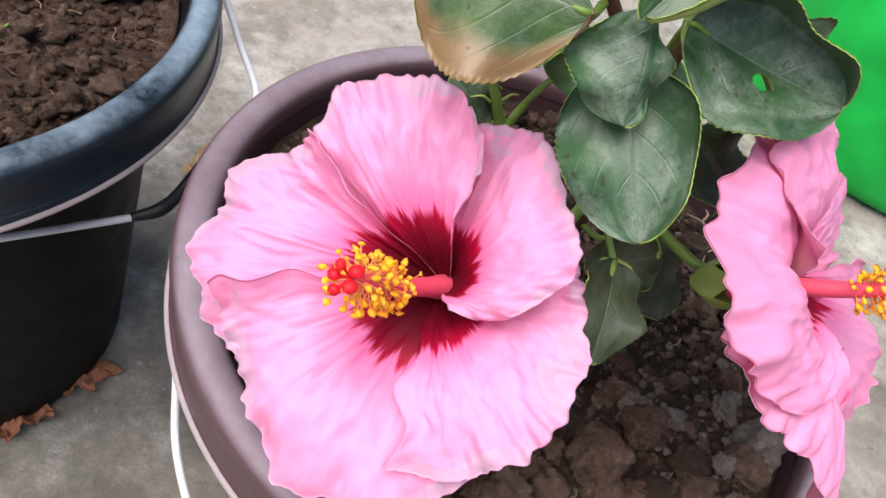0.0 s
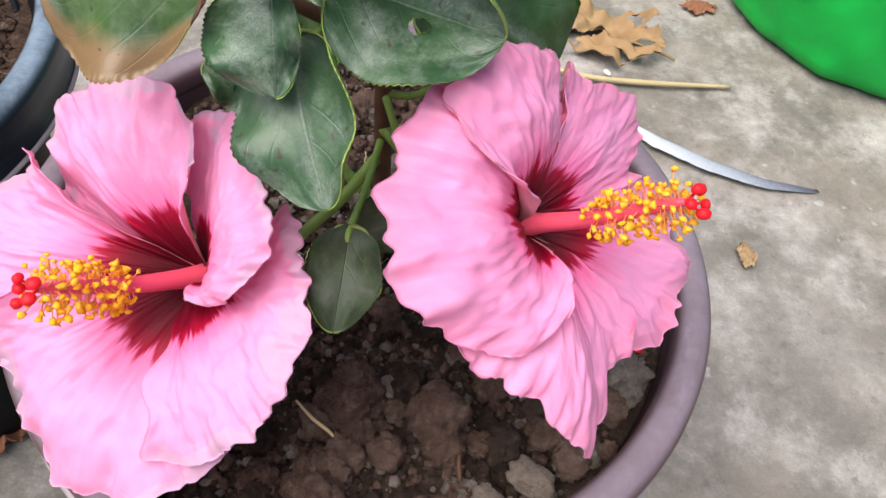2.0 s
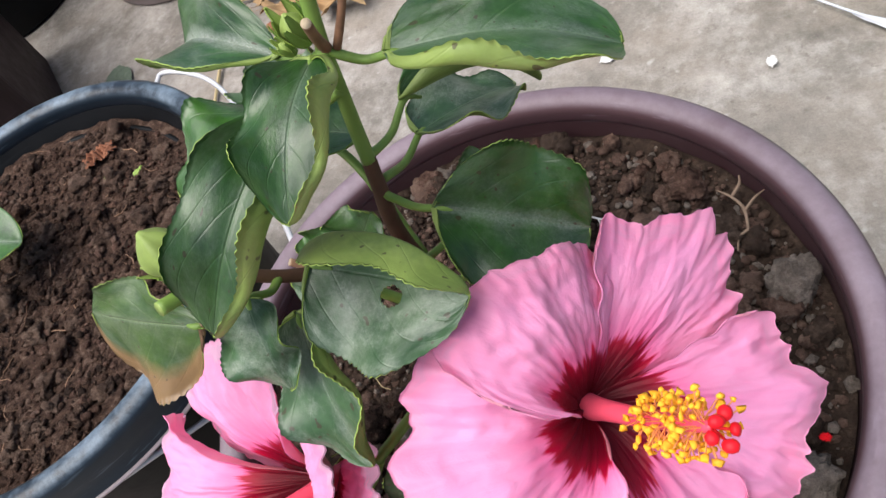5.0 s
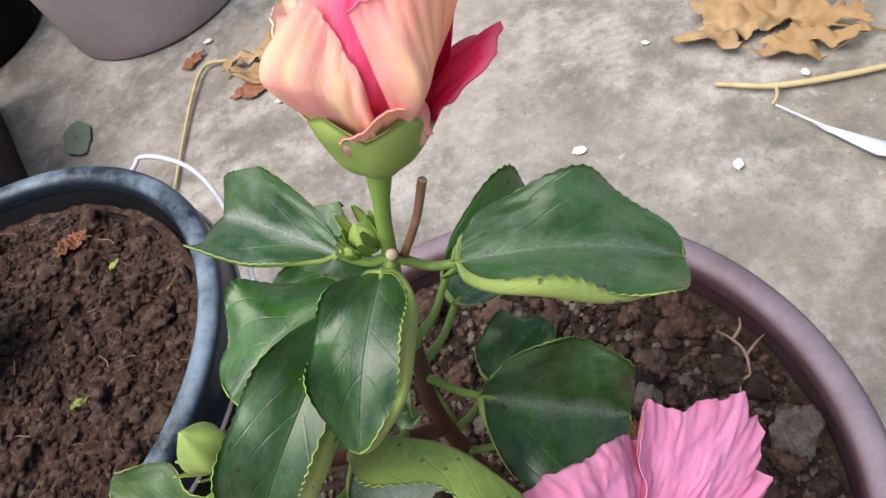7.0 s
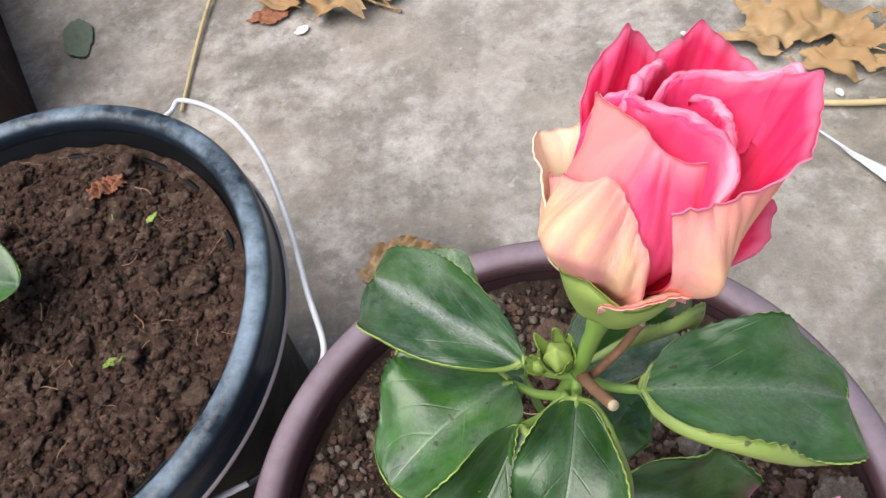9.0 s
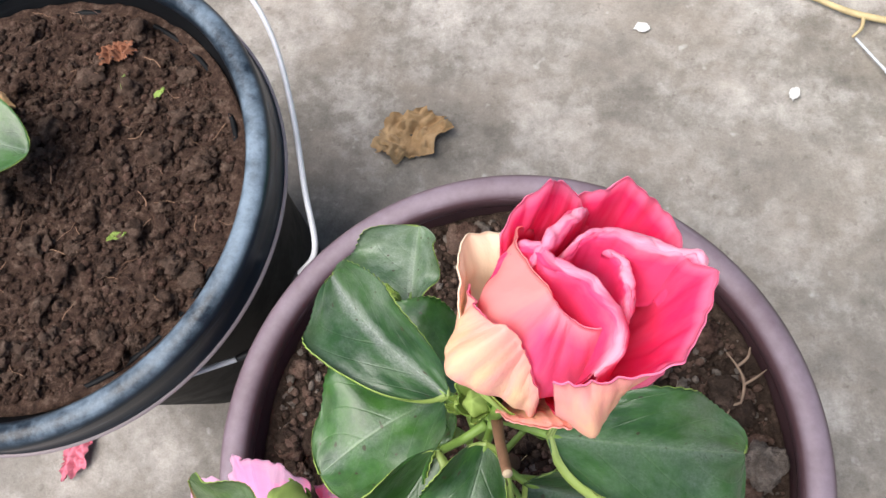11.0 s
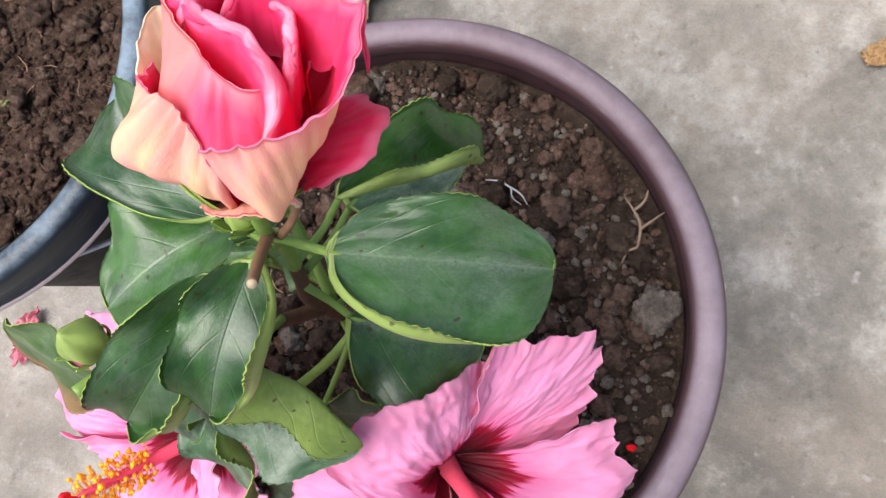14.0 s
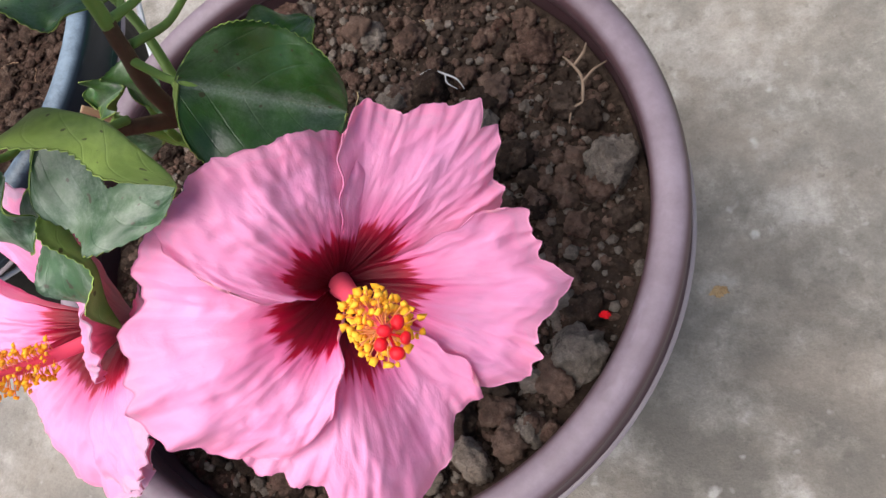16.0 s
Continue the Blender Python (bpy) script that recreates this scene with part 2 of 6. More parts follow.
def leaf_mat(name, dark, light, vein, dust, dust_amount, rough, blush=None, chalky=None):
    m, nt, b, co = fresh(name, rough, 0.65)
    uv = co.outputs["UV"]
    sep = nt.nodes.new("ShaderNodeSeparateXYZ")
    nt.links.new(uv, sep.inputs[0])
    u = calc(nt, "ABSOLUTE", calc(nt, "SUBTRACT", sep.outputs[0], 0.5))
    v = sep.outputs[1]
    vec, rnd = seed_shift(nt, uv)
    blot = noise_tex(nt, vec, 3.2, 5, 0.6)
    fine = noise_tex(nt, vec, 26, 5, 0.65)
    c = ramp(nt, blot, (0.32, dark), (0.68, light))
    c = mix(nt, 0.35, c, ramp(nt, fine, (0.3, (0.35, 0.35, 0.35)), (0.7, (0.65, 0.65, 0.65))), "OVERLAY")
    bow = calc(nt, "ADD", calc(nt, "MULTIPLY", u, 3.0), calc(nt, "MULTIPLY", calc(nt, "MULTIPLY", u, u), 4.0))
    side = calc(nt, "ABSOLUTE", calc(nt, "SUBTRACT", calc(nt, "FRACT", calc(nt, "SUBTRACT", calc(nt, "MULTIPLY", v, 4.2), bow)), 0.5))
    net = noise_tex(nt, vec, 11, 3, 0.5)
    ribs = ramp(nt, calc(nt, "ADD", side, calc(nt, "MULTIPLY", calc(nt, "SUBTRACT", net, 0.5), 0.10)), (0.0, (1, 1, 1)), (0.05, (0, 0, 0)))
    rib = ramp(nt, u, (0.0, (1, 1, 1)), (0.016, (0, 0, 0)))
    veins = calc(nt, "MAXIMUM", calc(nt, "MULTIPLY", ribs, 0.30), calc(nt, "MULTIPLY", rib, 0.9))
    c = mix(nt, calc(nt, "MULTIPLY", veins, 0.32), c, vein)
    fade = ramp(nt, calc(nt, "ADD", u, calc(nt, "MULTIPLY", calc(nt, "SUBTRACT", blot, 0.5), 0.5)), (0.22, (0, 0, 0)), (0.55, (0.55, 0.55, 0.55)))
    c = mix(nt, fade, c, light)
    cloud = ramp(nt, noise_tex(nt, vec, 2.6, 8, 0.72), (0.44, (0, 0, 0)), (0.72, (1, 1, 1)))
    grain = ramp(nt, noise_tex(nt, vec, 60, 4, 0.7), (0.35, (0.35, 0.35, 0.35)), (0.7, (1, 1, 1)))
    d = calc(nt, "MULTIPLY", calc(nt, "MULTIPLY", cloud, grain), dust_amount)
    streak = ramp(nt, calc(nt, "ADD", u, calc(nt, "MULTIPLY", calc(nt, "SUBTRACT", noise_tex(nt, vec, 3.6, 6, 0.7), 0.5), 0.30)), (0.0, (1, 1, 1)), (0.13 if chalky else 0.10, (0, 0, 0)))
    chalk = calc(nt, "MULTIPLY", calc(nt, "MULTIPLY", streak, grain), chalky if chalky else ramp(nt, rnd, (0.25, (0.06, 0.06, 0.06)), (0.75, (0.45, 0.45, 0.45))))
    d = calc(nt, "ADD", d, calc(nt, "MULTIPLY", fine, 0.012))
    d = calc(nt, "MAXIMUM", d, chalk)
    c = mix(nt, d, c, dust)
    if blush:
        c = mix(nt, calc(nt, "MULTIPLY", ramp(nt, calc(nt, "ADD", sep.outputs[0], calc(nt, "MULTIPLY", blot, 0.25)), (0.88, (0, 0, 0)), (1.04, (1, 1, 1))), 0.75), c, blush)
    hole = ramp(nt, noise_tex(nt, vec, 17, 1, 0.3), (0.735, (0, 0, 0)), (0.75, (1, 1, 1)))
    c = mix(nt, calc(nt, "MULTIPLY", hole, 0.75), c, (0.05, 0.03, 0.015))
    nt.links.new(c, b.inputs["Base Color"])
    nt.links.new(calc(nt, "ADD", rough, calc(nt, "MULTIPLY", d, 0.35)), b.inputs["Roughness"])
    bump(nt, b, calc(nt, "SUBTRACT", calc(nt, "MULTIPLY", fine, 0.35), calc(nt, "MULTIPLY", veins, 0.6)), 0.5, 0.0007)
    sheer(nt, b, c, 0.12)
    return m


def vane_mat():
    """White barbs that turn slate grey towards the tip."""
    m, nt, b, co = fresh("feather_vane_fade", 0.8, 0.2)
    sep = nt.nodes.new("ShaderNodeSeparateXYZ")
    nt.links.new(co.outputs["UV"], sep.inputs[0])
    barb = noise_tex(nt, co.outputs["UV"], 1.0, 3, 0.6, (6, 60, 1))
    k = calc(nt, "ADD", sep.outputs[1], calc(nt, "ADD", calc(nt, "MULTIPLY", calc(nt, "SUBTRACT", barb, 0.5), 0.25), calc(nt, "MULTIPLY", calc(nt, "SUBTRACT", sep.outputs[0], 0.5), 0.35)))
    nt.links.new(ramp(nt, k, (0.15, (0.55, 0.57, 0.61)), (0.5, (0.33, 0.36, 0.41)), (0.85, (0.10, 0.11, 0.14))), b.inputs["Base Color"])
    bump(nt, b, barb, 0.4, 0.0008)
    return m


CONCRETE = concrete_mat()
FEATHER_VANE = vane_mat()
# Brown soil; lit clod tops and shaded gaps between are put into these two colours.
SOIL = soil_mat("potting_soil", (0.006, 0.0038, 0.003), (0.050, 0.031, 0.023), (0.21, 0.150, 0.113))
CLOD = soil_mat("dry_clod", (0.030, 0.015, 0.011), (0.152, 0.088, 0.066), (0.38, 0.275, 0.215))
STONE = soil_mat("grey_stone", (0.085, 0.066, 0.053), (0.25, 0.208, 0.174), (0.47, 0.415, 0.36))
PEBBLE = soil_mat("beige_pebble", (0.17, 0.130, 0.102), (0.31, 0.248, 0.200), (0.48, 0.41, 0.345))
COIR = soil_mat("fibrous_soil", (0.014, 0.008, 0.006), (0.105, 0.062, 0.045), (0.35, 0.255, 0.195))
BROWN = plastic_mat("mauve_brown_plastic", (0.105, 0.062, 0.068), (0.33, 0.275, 0.285), 0.38, 0.45)
# Pale lavender top: part dust, part the rim's highlight put into the colour.
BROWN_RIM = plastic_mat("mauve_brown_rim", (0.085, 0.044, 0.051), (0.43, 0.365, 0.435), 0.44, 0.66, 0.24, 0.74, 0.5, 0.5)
# Inner wall's copy of BROWN, about half as bright.
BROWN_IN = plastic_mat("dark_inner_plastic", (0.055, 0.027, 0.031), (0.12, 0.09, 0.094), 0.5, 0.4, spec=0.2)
BLACK = plastic_mat("black_plastic", (0.0045, 0.005, 0.006), (0.02, 0.022, 0.024), 0.5, 0.3, spec=0.16)
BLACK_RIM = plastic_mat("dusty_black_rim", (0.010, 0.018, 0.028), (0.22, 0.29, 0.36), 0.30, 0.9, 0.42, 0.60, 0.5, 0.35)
PALE_POT = plastic_mat("pale_mauve_plastic", (0.33, 0.27, 0.28), (0.5, 0.45, 0.45), 0.5, 0.5)
MAROON_POT = plastic_mat("maroon_plastic", (0.020, 0.010, 0.011), (0.05, 0.038, 0.038), 0.55, 0.35, spec=0.2)
GREEN_BAG = plain("green_woven_plastic", (0.004, 0.42, 0.055), 0.5, 0.4, 0.2, 18, 0.5, 0.004)
WIRE = plain("white_cable", (0.62, 0.63, 0.66), 0.45, 0.4, 0.2, 80)
THREAD = plain("grey_thread", (0.42, 0.42, 0.42), 0.6, 0.3, 0.2, 80)
ROOTLET = plain("dry_root", (0.24, 0.17, 0.12), 0.8, 0.2, 0.35, 120)
TAPE = plain("black_tape", (0.012, 0.012, 0.014), 0.5, 0.4)
DRY = plain("dry_leaf", (0.34, 0.21, 0.10), 0.8, 0.2, 0.4, 40, 0.7, 0.002, (0.56, 0.41, 0.24))
DRY_RED = plain("reddish_dry_leaf", (0.27, 0.115, 0.065), 0.8, 0.2, 0.4, 40, 0.6, 0.002)
STRAW = plain("straw", (0.52, 0.41, 0.22), 0.7, 0.3, 0.3, 60)
FEATHER = plain("feather_vane", (0.58, 0.61, 0.66), 0.75, 0.2, 0.25, 50)
GREY_LEAF = plain("grey_green_leaf", (0.13, 0.165, 0.12), 0.8, 0.2, 0.3, 40)
WHITE = plain("white_chip", (0.62, 0.61, 0.59), 0.7, 0.3, 0.1)
PINK_BIT = plain("wilted_petal", (0.62, 0.18, 0.24), 0.7, 0.2, 0.3)
STEM = plain("green_stem", (0.17, 0.28, 0.055), 0.5, 0.4, 0.3, 120)
BARK = plain("brown_bark", (0.105, 0.055, 0.032), 0.75, 0.3, 0.45, 150, 0.7, 0.001)
TWIG = plain("brown_twig", (0.20, 0.105, 0.060), 0.75, 0.3, 0.4, 200)
PALE_BARK = plain("pale_bark", (0.34, 0.20, 0.125), 0.7, 0.3, 0.35, 150)
CUT = plain("cut_wood", (0.42, 0.34, 0.23), 0.8, 0.2, 0.2, 150)
CALYX = plain("green_calyx", (0.25, 0.34, 0.085), 0.5, 0.35, 0.3, 90)
PINK = petal_mat("pink_petal", (0.96, 0.345, 0.56), (0.965, 0.405, 0.675), (0.91, 0.16, 0.42), (0.11, 0.0, 0.008), 0.330, glow=0.26, age=0.25)
PINK_WORN = petal_mat("worn_pink_petal", (0.96, 0.345, 0.56), (0.965, 0.405, 0.675), (0.91, 0.16, 0.42), (0.11, 0.0, 0.008), 0.330, glow=0.26, age=0.9)
PINK_BACK = petal_mat("pink_petal_back", (0.94, 0.44, 0.56), (0.92, 0.40, 0.55), (0.88, 0.34, 0.40), (0.3, 0.03, 0.05), 0.0, 0.55, 0.34)
BUD_IN = petal_mat("bud_petal_inside", (0.98, 0.30, 0.50), (0.97, 0.040, 0.200), (0.86, 0.006, 0.055), (0.3, 0.0, 0.03), 0.0, 0.5, 0.45, 0.30, 18, rim=0.93)
BUD_OUT = petal_mat("bud_petal_outside", (0.97, 0.46, 0.38), (0.97, 0.71, 0.40), (0.95, 0.60, 0.48), (0.3, 0.0, 0.03), 0.0, 0.5, 0.3, 0.6, 16, (0.96, 0.45, 0.43))
BUD_CREAM = petal_mat("bud_petal_cream", (0.98, 0.84, 0.64), (0.98, 0.90, 0.68), (0.95, 0.70, 0.52), (0.3, 0.0, 0.03), 0.0, 0.5, 0.3, 0.6, 16)
BUD_SOFT = petal_mat("bud_petal_blush", (0.98, 0.40, 0.50), (0.97, 0.13, 0.33), (0.96, 0.10, 0.26), (0.3, 0.0, 0.03), 0.0, 0.5, 0.45, 0.6, 12, rim=0.86, flank=(0.97, 0.44, 0.42))
BUD_FOLD = petal_mat("bud_petal_fold", (0.99, 0.60, 0.74), (0.99, 0.56, 0.71), (0.98, 0.38, 0.57), (0.3, 0.0, 0.03), 0.0, 0.5, 0.45, 0.4, 9, (0.96, 0.05, 0.24), side_at=(0.16, 0.34))
COLUMN = plain("red_column", (0.82, 0.085, 0.15), 0.4, 0.4, 0.25, 90)
ANTHER = plain("yellow_pollen", (0.98, 0.42, 0.02), 0.85, 0.15, 0.12, 500, 0.6, 0.0006, (1.0, 0.60, 0.08))
FILAMENT = plain("orange_filament", (0.94, 0.36, 0.12), 0.5, 0.3, 0.2)
STIGMA = plain("red_stigma", (0.74, 0.005, 0.016), 0.55, 0.35, 0.25, 300)
LEAF_TOP = leaf_mat("leaf_upper", (0.012, 0.056, 0.008), (0.055, 0.165, 0.024), (0.13, 0.25, 0.06), (0.44, 0.50, 0.43), 0.30, 0.30)
LEAF_DEEP = leaf_mat("dark_leaf_upper", (0.008, 0.042, 0.006), (0.034, 0.108, 0.016), (0.08, 0.15, 0.05), (0.42, 0.47, 0.42), 0.25, 0.32)
# Old olive leaves, with the shade low in the plant put into the colour.
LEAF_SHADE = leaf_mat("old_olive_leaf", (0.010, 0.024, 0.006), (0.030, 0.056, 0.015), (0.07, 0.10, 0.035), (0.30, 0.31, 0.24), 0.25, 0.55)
# Sky sheen on this leaf is put into its colour as extra pale dust.
LEAF_BROAD = leaf_mat("broad_leaf_upper", (0.013, 0.056, 0.011), (0.056, 0.156, 0.032), (0.14, 0.25, 0.08), (0.44, 0.51, 0.45), 0.42, 0.29, None, 0.40)
LEAF_CHALK = leaf_mat("chalky_leaf_upper", (0.010, 0.048, 0.011), (0.042, 0.122, 0.028), (0.10, 0.18, 0.06), (0.47, 0.50, 0.47), 0.42, 0.33, None, 0.85)
LEAF_PALE = leaf_mat("pale_dusty_leaf", (0.05, 0.11, 0.05), (0.12, 0.20, 0.09), (0.2, 0.28, 0.14), (0.46, 0.52, 0.45), 0.9, 0.36, None, 0.6)
LEAF_BLUSH = leaf_mat("fading_leaf_upper", (0.018, 0.06, 0.008), (0.060, 0.13, 0.018), (0.16, 0.24, 0.06), (0.42, 0.46, 0.36), 0.4, 0.36, (0.30, 0.15, 0.07))
LEAF_DULL = leaf_mat("dusty_leaf_upper", (0.016, 0.054, 0.020), (0.052, 0.125, 0.045), (0.12, 0.20, 0.10), (0.42, 0.47, 0.40), 0.9, 0.36)
LEAF_UNDER = leaf_mat("leaf_underside", (0.13, 0.21, 0.035), (0.28, 0.38, 0.085), (0.3, 0.36, 0.13), (0.4, 0.42, 0.3), 0.2, 0.5)
LEAF_RED = leaf_mat("reddish_underside", (0.16, 0.12, 0.05), (0.32, 0.15, 0.09), (0.36, 0.3, 0.15), (0.45, 0.35, 0.3), 0.2, 0.5)
LEAF_EDGE = plain("leaf_margin", (0.26, 0.37, 0.075), 0.5, 0.4, 0.2, 100)


# ---- mesh helpers ----
def mesh_ob(name, verts, faces, mats, parent=None, label="", ids=None, uv=None, smooth=True):
    me = bpy.data.meshes.new(name)
    me.from_pydata([tuple(v) for v in verts], [], [tuple(int(i) for i in f) for f in faces])
    for m in mats if isinstance(mats, (list, tuple)) else [mats]:
        me.materials.append(m)
    if ids is not None:
        me.polygons.foreach_set("material_index", [int(i) for i in ids])
    if smooth:
        me.polygons.foreach_set("use_smooth", [True] * len(me.polygons))
    if uv is not None:
        lay = me.uv_layers.new(name="UVMap")
        idx = np.empty(len(me.loops), dtype=np.int32)
        me.loops.foreach_get("vertex_index", idx)
        lay.data.foreach_set("uv", np.asarray(uv, dtype=np.float32)[idx].ravel())
    me.update()
    ob = new(name, me)
    if parent is not None:
        ob.parent = parent
    if label:
        tagged(ob, label)
    return ob


def sheet(name, P, thick, mats, parent=None, label="", skip=None):
    """A thin blade from a grid of points P[i, j]: an upper and a lower face and the rim between them."""
    n, m, _ = P.shape
    di, dj = np.gradient(P, axis=0), np.gradient(P, axis=1)
    N = np.cross(di, dj)
    N /= np.linalg.norm(N, axis=2, keepdims=True) + 1e-12
    t = thick * np.ones((n, m, 1))
    V = np.concatenate([P.reshape(-1, 3), (P - N * t).reshape(-1, 3)])
    uu, vv = np.meshgrid(np.linspace(0, 1, m), np.linspace(0, 1, n))
    UV = np.stack([uu.ravel(), vv.ravel()], 1)
    UV = np.concatenate([UV, UV])
    k = n * m
    F, I = [], []
    for i in range(n - 1):
        for j in range(m - 1):
            if skip and skip(j / (m - 1), i / (n - 1)):
                continue
            a = i * m + j
            F.append((a, a + m, a + m + 1, a + 1))
            I.append(0)
            F.append((k + a, k + a + 1, k + a + m + 1, k + a + m))
            I.append(1)
    edge = [i * m for i in range(n)] + [(n - 1) * m + j for j in range(1, m)] + [i * m + m - 1 for i in range(n - 2, -1, -1)] + [j for j in range(m - 2, 0, -1)]
    for a, b in zip(edge, edge[1:] + edge[:1]):
        F.append((a, b, k + b, k + a))
        I.append(2)
    return mesh_ob(name, V, F, mats, parent, label, I, UV)


def tube(name, pts, radii, mat, parent=None, label="", sides=10, ends=None):
    """A round rod along points, smoothed, with a radius at each."""
    P = np.array(pts, float)
    R = np.array(radii if hasattr(radii, "__len__") else [radii] * len(P), float)
    if len(P) > 2:
        s = np.linspace(0, len(P) - 1, (len(P) - 1) * 8 + 1)
        Q = np.pad(P, ((1, 1), (0, 0)), mode="edge")
        Q[0], Q[-1] = 2 * P[0] - P[1], 2 * P[-1] - P[-2]
        out = []
        for x in s:
            i = min(int(x), len(P) - 2)
            f = x - i
            a, b, c, d = Q[i], Q[i + 1], Q[i + 2], Q[i + 3]
            out.append(0.5 * (2 * b + (c - a) * f + (2 * a - 5 * b + 4 * c - d) * f * f + (3 * b - a - 3 * c + d) * f ** 3))
        R = np.interp(s, range(len(P)), R)
        P = np.array(out)
    T = np.gradient(P, axis=0)
    T /= np.linalg.norm(T, axis=1, keepdims=True) + 1e-12
    ref = np.array((0, 0, 1.0)) if abs(T[0][2]) < 0.9 else np.array((1.0, 0, 0))
    V, F = [], []
    for i in range(len(P)):
        x = np.cross(T[i], ref)
        x /= np.linalg.norm(x) + 1e-12
        ref = np.cross(x, T[i])
        for k in range(sides):
            a = 2 * math.pi * k / sides
            V.append(P[i] + R[i] * (math.cos(a) * x + math.sin(a) * ref))
    for i in range(len(P) - 1):
        for k in range(sides):
            F.append((i * sides + k, i * sides + (k + 1) % sides, (i + 1) * sides + (k + 1) % sides, (i + 1) * sides + k))
    ids = [0] * len(F)
    F.append(tuple(range(sides))[::-1])
    F.append(tuple((len(P) - 1) * sides + k for k in range(sides)))
    ids += [0, 1 if ends else 0]
    return mesh_ob(name, V, F, [mat, ends] if ends else mat, parent, label, ids)


def lathe(name, profile, mat, parent=None, label="", sides=96, wobble=0.0, seed=0):
    """A turned form round z from (radius, height) points; closed where the profile closes."""
    V, F = [], []
    n = len(profile)
    for k in range(sides):
        a = 2 * math.pi * k / sides
        w = 1 + wobble * noise.noise((math.cos(a) * 1.5, math.sin(a) * 1.5, seed))
        for r, z in profile:
            V.append((r * w * math.cos(a), r * w * math.sin(a), z))
    for k in range(sides):
        b = (k + 1) % sides
        for i in range(n - 1):
            F.append((k * n + i, b * n + i, b * n + i + 1, k * n + i + 1))
    return mesh_ob(name, V, F, mat, parent, label)


def lump(rng, radius, squash=0.75, rough=0.35, level=2):
    """An uneven stone or clod as vertices and faces."""
    bm = bmesh.new()
    bmesh.ops.create_icosphere(bm, subdivisions=level, radius=1.0)
    off = Vector((rng.uniform(-50, 50), rng.uniform(-50, 50), rng.uniform(-50, 50)))
    ax, ay = rng.uniform(0.75, 1.25), rng.uniform(0.75, 1.25)
    for v in bm.verts:
        d = 1 + rough * noise.noise(v.co * 1.1 + off) + rough * 0.6 * noise.noise(v.co * 2.7 + off) + rough * 0.45 * noise.noise(v.co * 6 + off) + (rough * (0.30 * noise.noise(v.co * 13 + off) + 0.16 * noise.noise(v.co * 27 + off)) if level > 3 else 0.0)
        v.co = Vector((v.co.x * ax, v.co.y * ay, v.co.z * squash)) * d * radius
    vs, fs = [tuple(v.co) for v in bm.verts], [[v.index for v in f.verts] for f in bm.faces]
    bm.free()
    return vs, fs


def thing(name, place, label, category, group=""):
    ob = new(name)
    ob.empty_display_size = 0.02
    ob.location = place
    return tagged(ob, label, category, group)


# ---- ground ----
def ground_sheet():
    n = 121
    s = np.linspace(-1, 1, n)
    s = np.sign(s) * (np.abs(s) * 1.2 + np.abs(s) ** 9 * 120)
    V = [(x + 0.1, y + 0.4, 0.0025 * noise.noise((x * 5, y * 5, 3)) + 0.0012 * noise.noise((x * 21, y * 21, 7)) - 0.003) for y in s for x in s]
    F = [(i * n + j, i * n + j + 1, (i + 1) * n + j + 1, (i + 1) * n + j) for i in range(n - 1) for j in range(n - 1)]
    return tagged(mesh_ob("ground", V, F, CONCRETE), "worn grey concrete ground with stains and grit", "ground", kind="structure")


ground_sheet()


# ---- pots ----
def pot(name, x, y, rim, top, foot, lip, mats, label, neck=None):
    """A tapered plastic pot with a thick rolled rim over a short skirt."""
    ob = thing(name, (x, y, 0), label, "plant pot")
    neck = neck or rim - 0.008
    body = [(0.0, 0.004), (foot - 0.008, 0.004), (foot - 0.001, 0.0), (foot + 0.001, 0.004)]
    steps, seat = 14, top - 0.022
    for i in range(1, steps + 1):
        f = i / steps
        body.append((foot + 0.001 + (neck - foot - 0.001) * f, 0.004 + (seat - 0.004) * f))
    inside = [(r - 0.003, z) for r, z in body[3:]][::-1]
    lathe("body", body + inside + [(0.0, 0.010)], mats[0], ob)
    c = (rim - lip * 0.5, top - lip * 0.45)
    prof = [(rim - 0.0012, top - 0.030), (rim, top - 0.0285), (rim - 0.0012, top - 0.027), (rim - 0.001, top - 0.016)]
    for a in range(0, 181, 15):
        prof.append((c[0] + lip * 0.5 * math.cos(radians(a)), c[1] + lip * 0.45 * math.sin(radians(a))))
    low = min(rim - lip - 0.002, neck - 0.007)
    prof += [(rim - lip, top - lip * 0.45 - 0.004), (rim - lip + 0.001, top - 0.017), (rim - 0.005, top - 0.018), (rim - 0.0045, top - 0.030), prof[0]]
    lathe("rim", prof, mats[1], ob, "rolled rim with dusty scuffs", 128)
    edge = rim - lip + 0.0006
    wall = [(edge, top - 0.012), (low, top - 0.045), (low - 0.001, top - 0.062), (low + 0.002, top - 0.062), (low + 0.003, top - 0.045), (edge + 0.003, top - 0.0125), (edge, top - 0.012)]
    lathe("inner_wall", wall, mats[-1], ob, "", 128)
    return ob


def flange(ob, rim, top):
    """The thin moulding seam that stands out under a pot's rim."""
    ring = [(rim - 0.0010, top - 0.0305), (rim + 0.0012, top - 0.0300), (rim + 0.0014, top - 0.0292), (rim - 0.0005, top - 0.0280), (rim - 0.0010, top - 0.0305)]
    lathe("rim_seam", ring, PALE_POT, ob, "pale scuffed moulding seam", 128, 0.0004, 5)


BX, BY, BR = 0.114, 0.208, 0.1455
KX, KY, KR = -0.1915, 0.3030, 0.152
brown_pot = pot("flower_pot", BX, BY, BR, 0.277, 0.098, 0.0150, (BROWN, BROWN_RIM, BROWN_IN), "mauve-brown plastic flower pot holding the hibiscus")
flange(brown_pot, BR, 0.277)
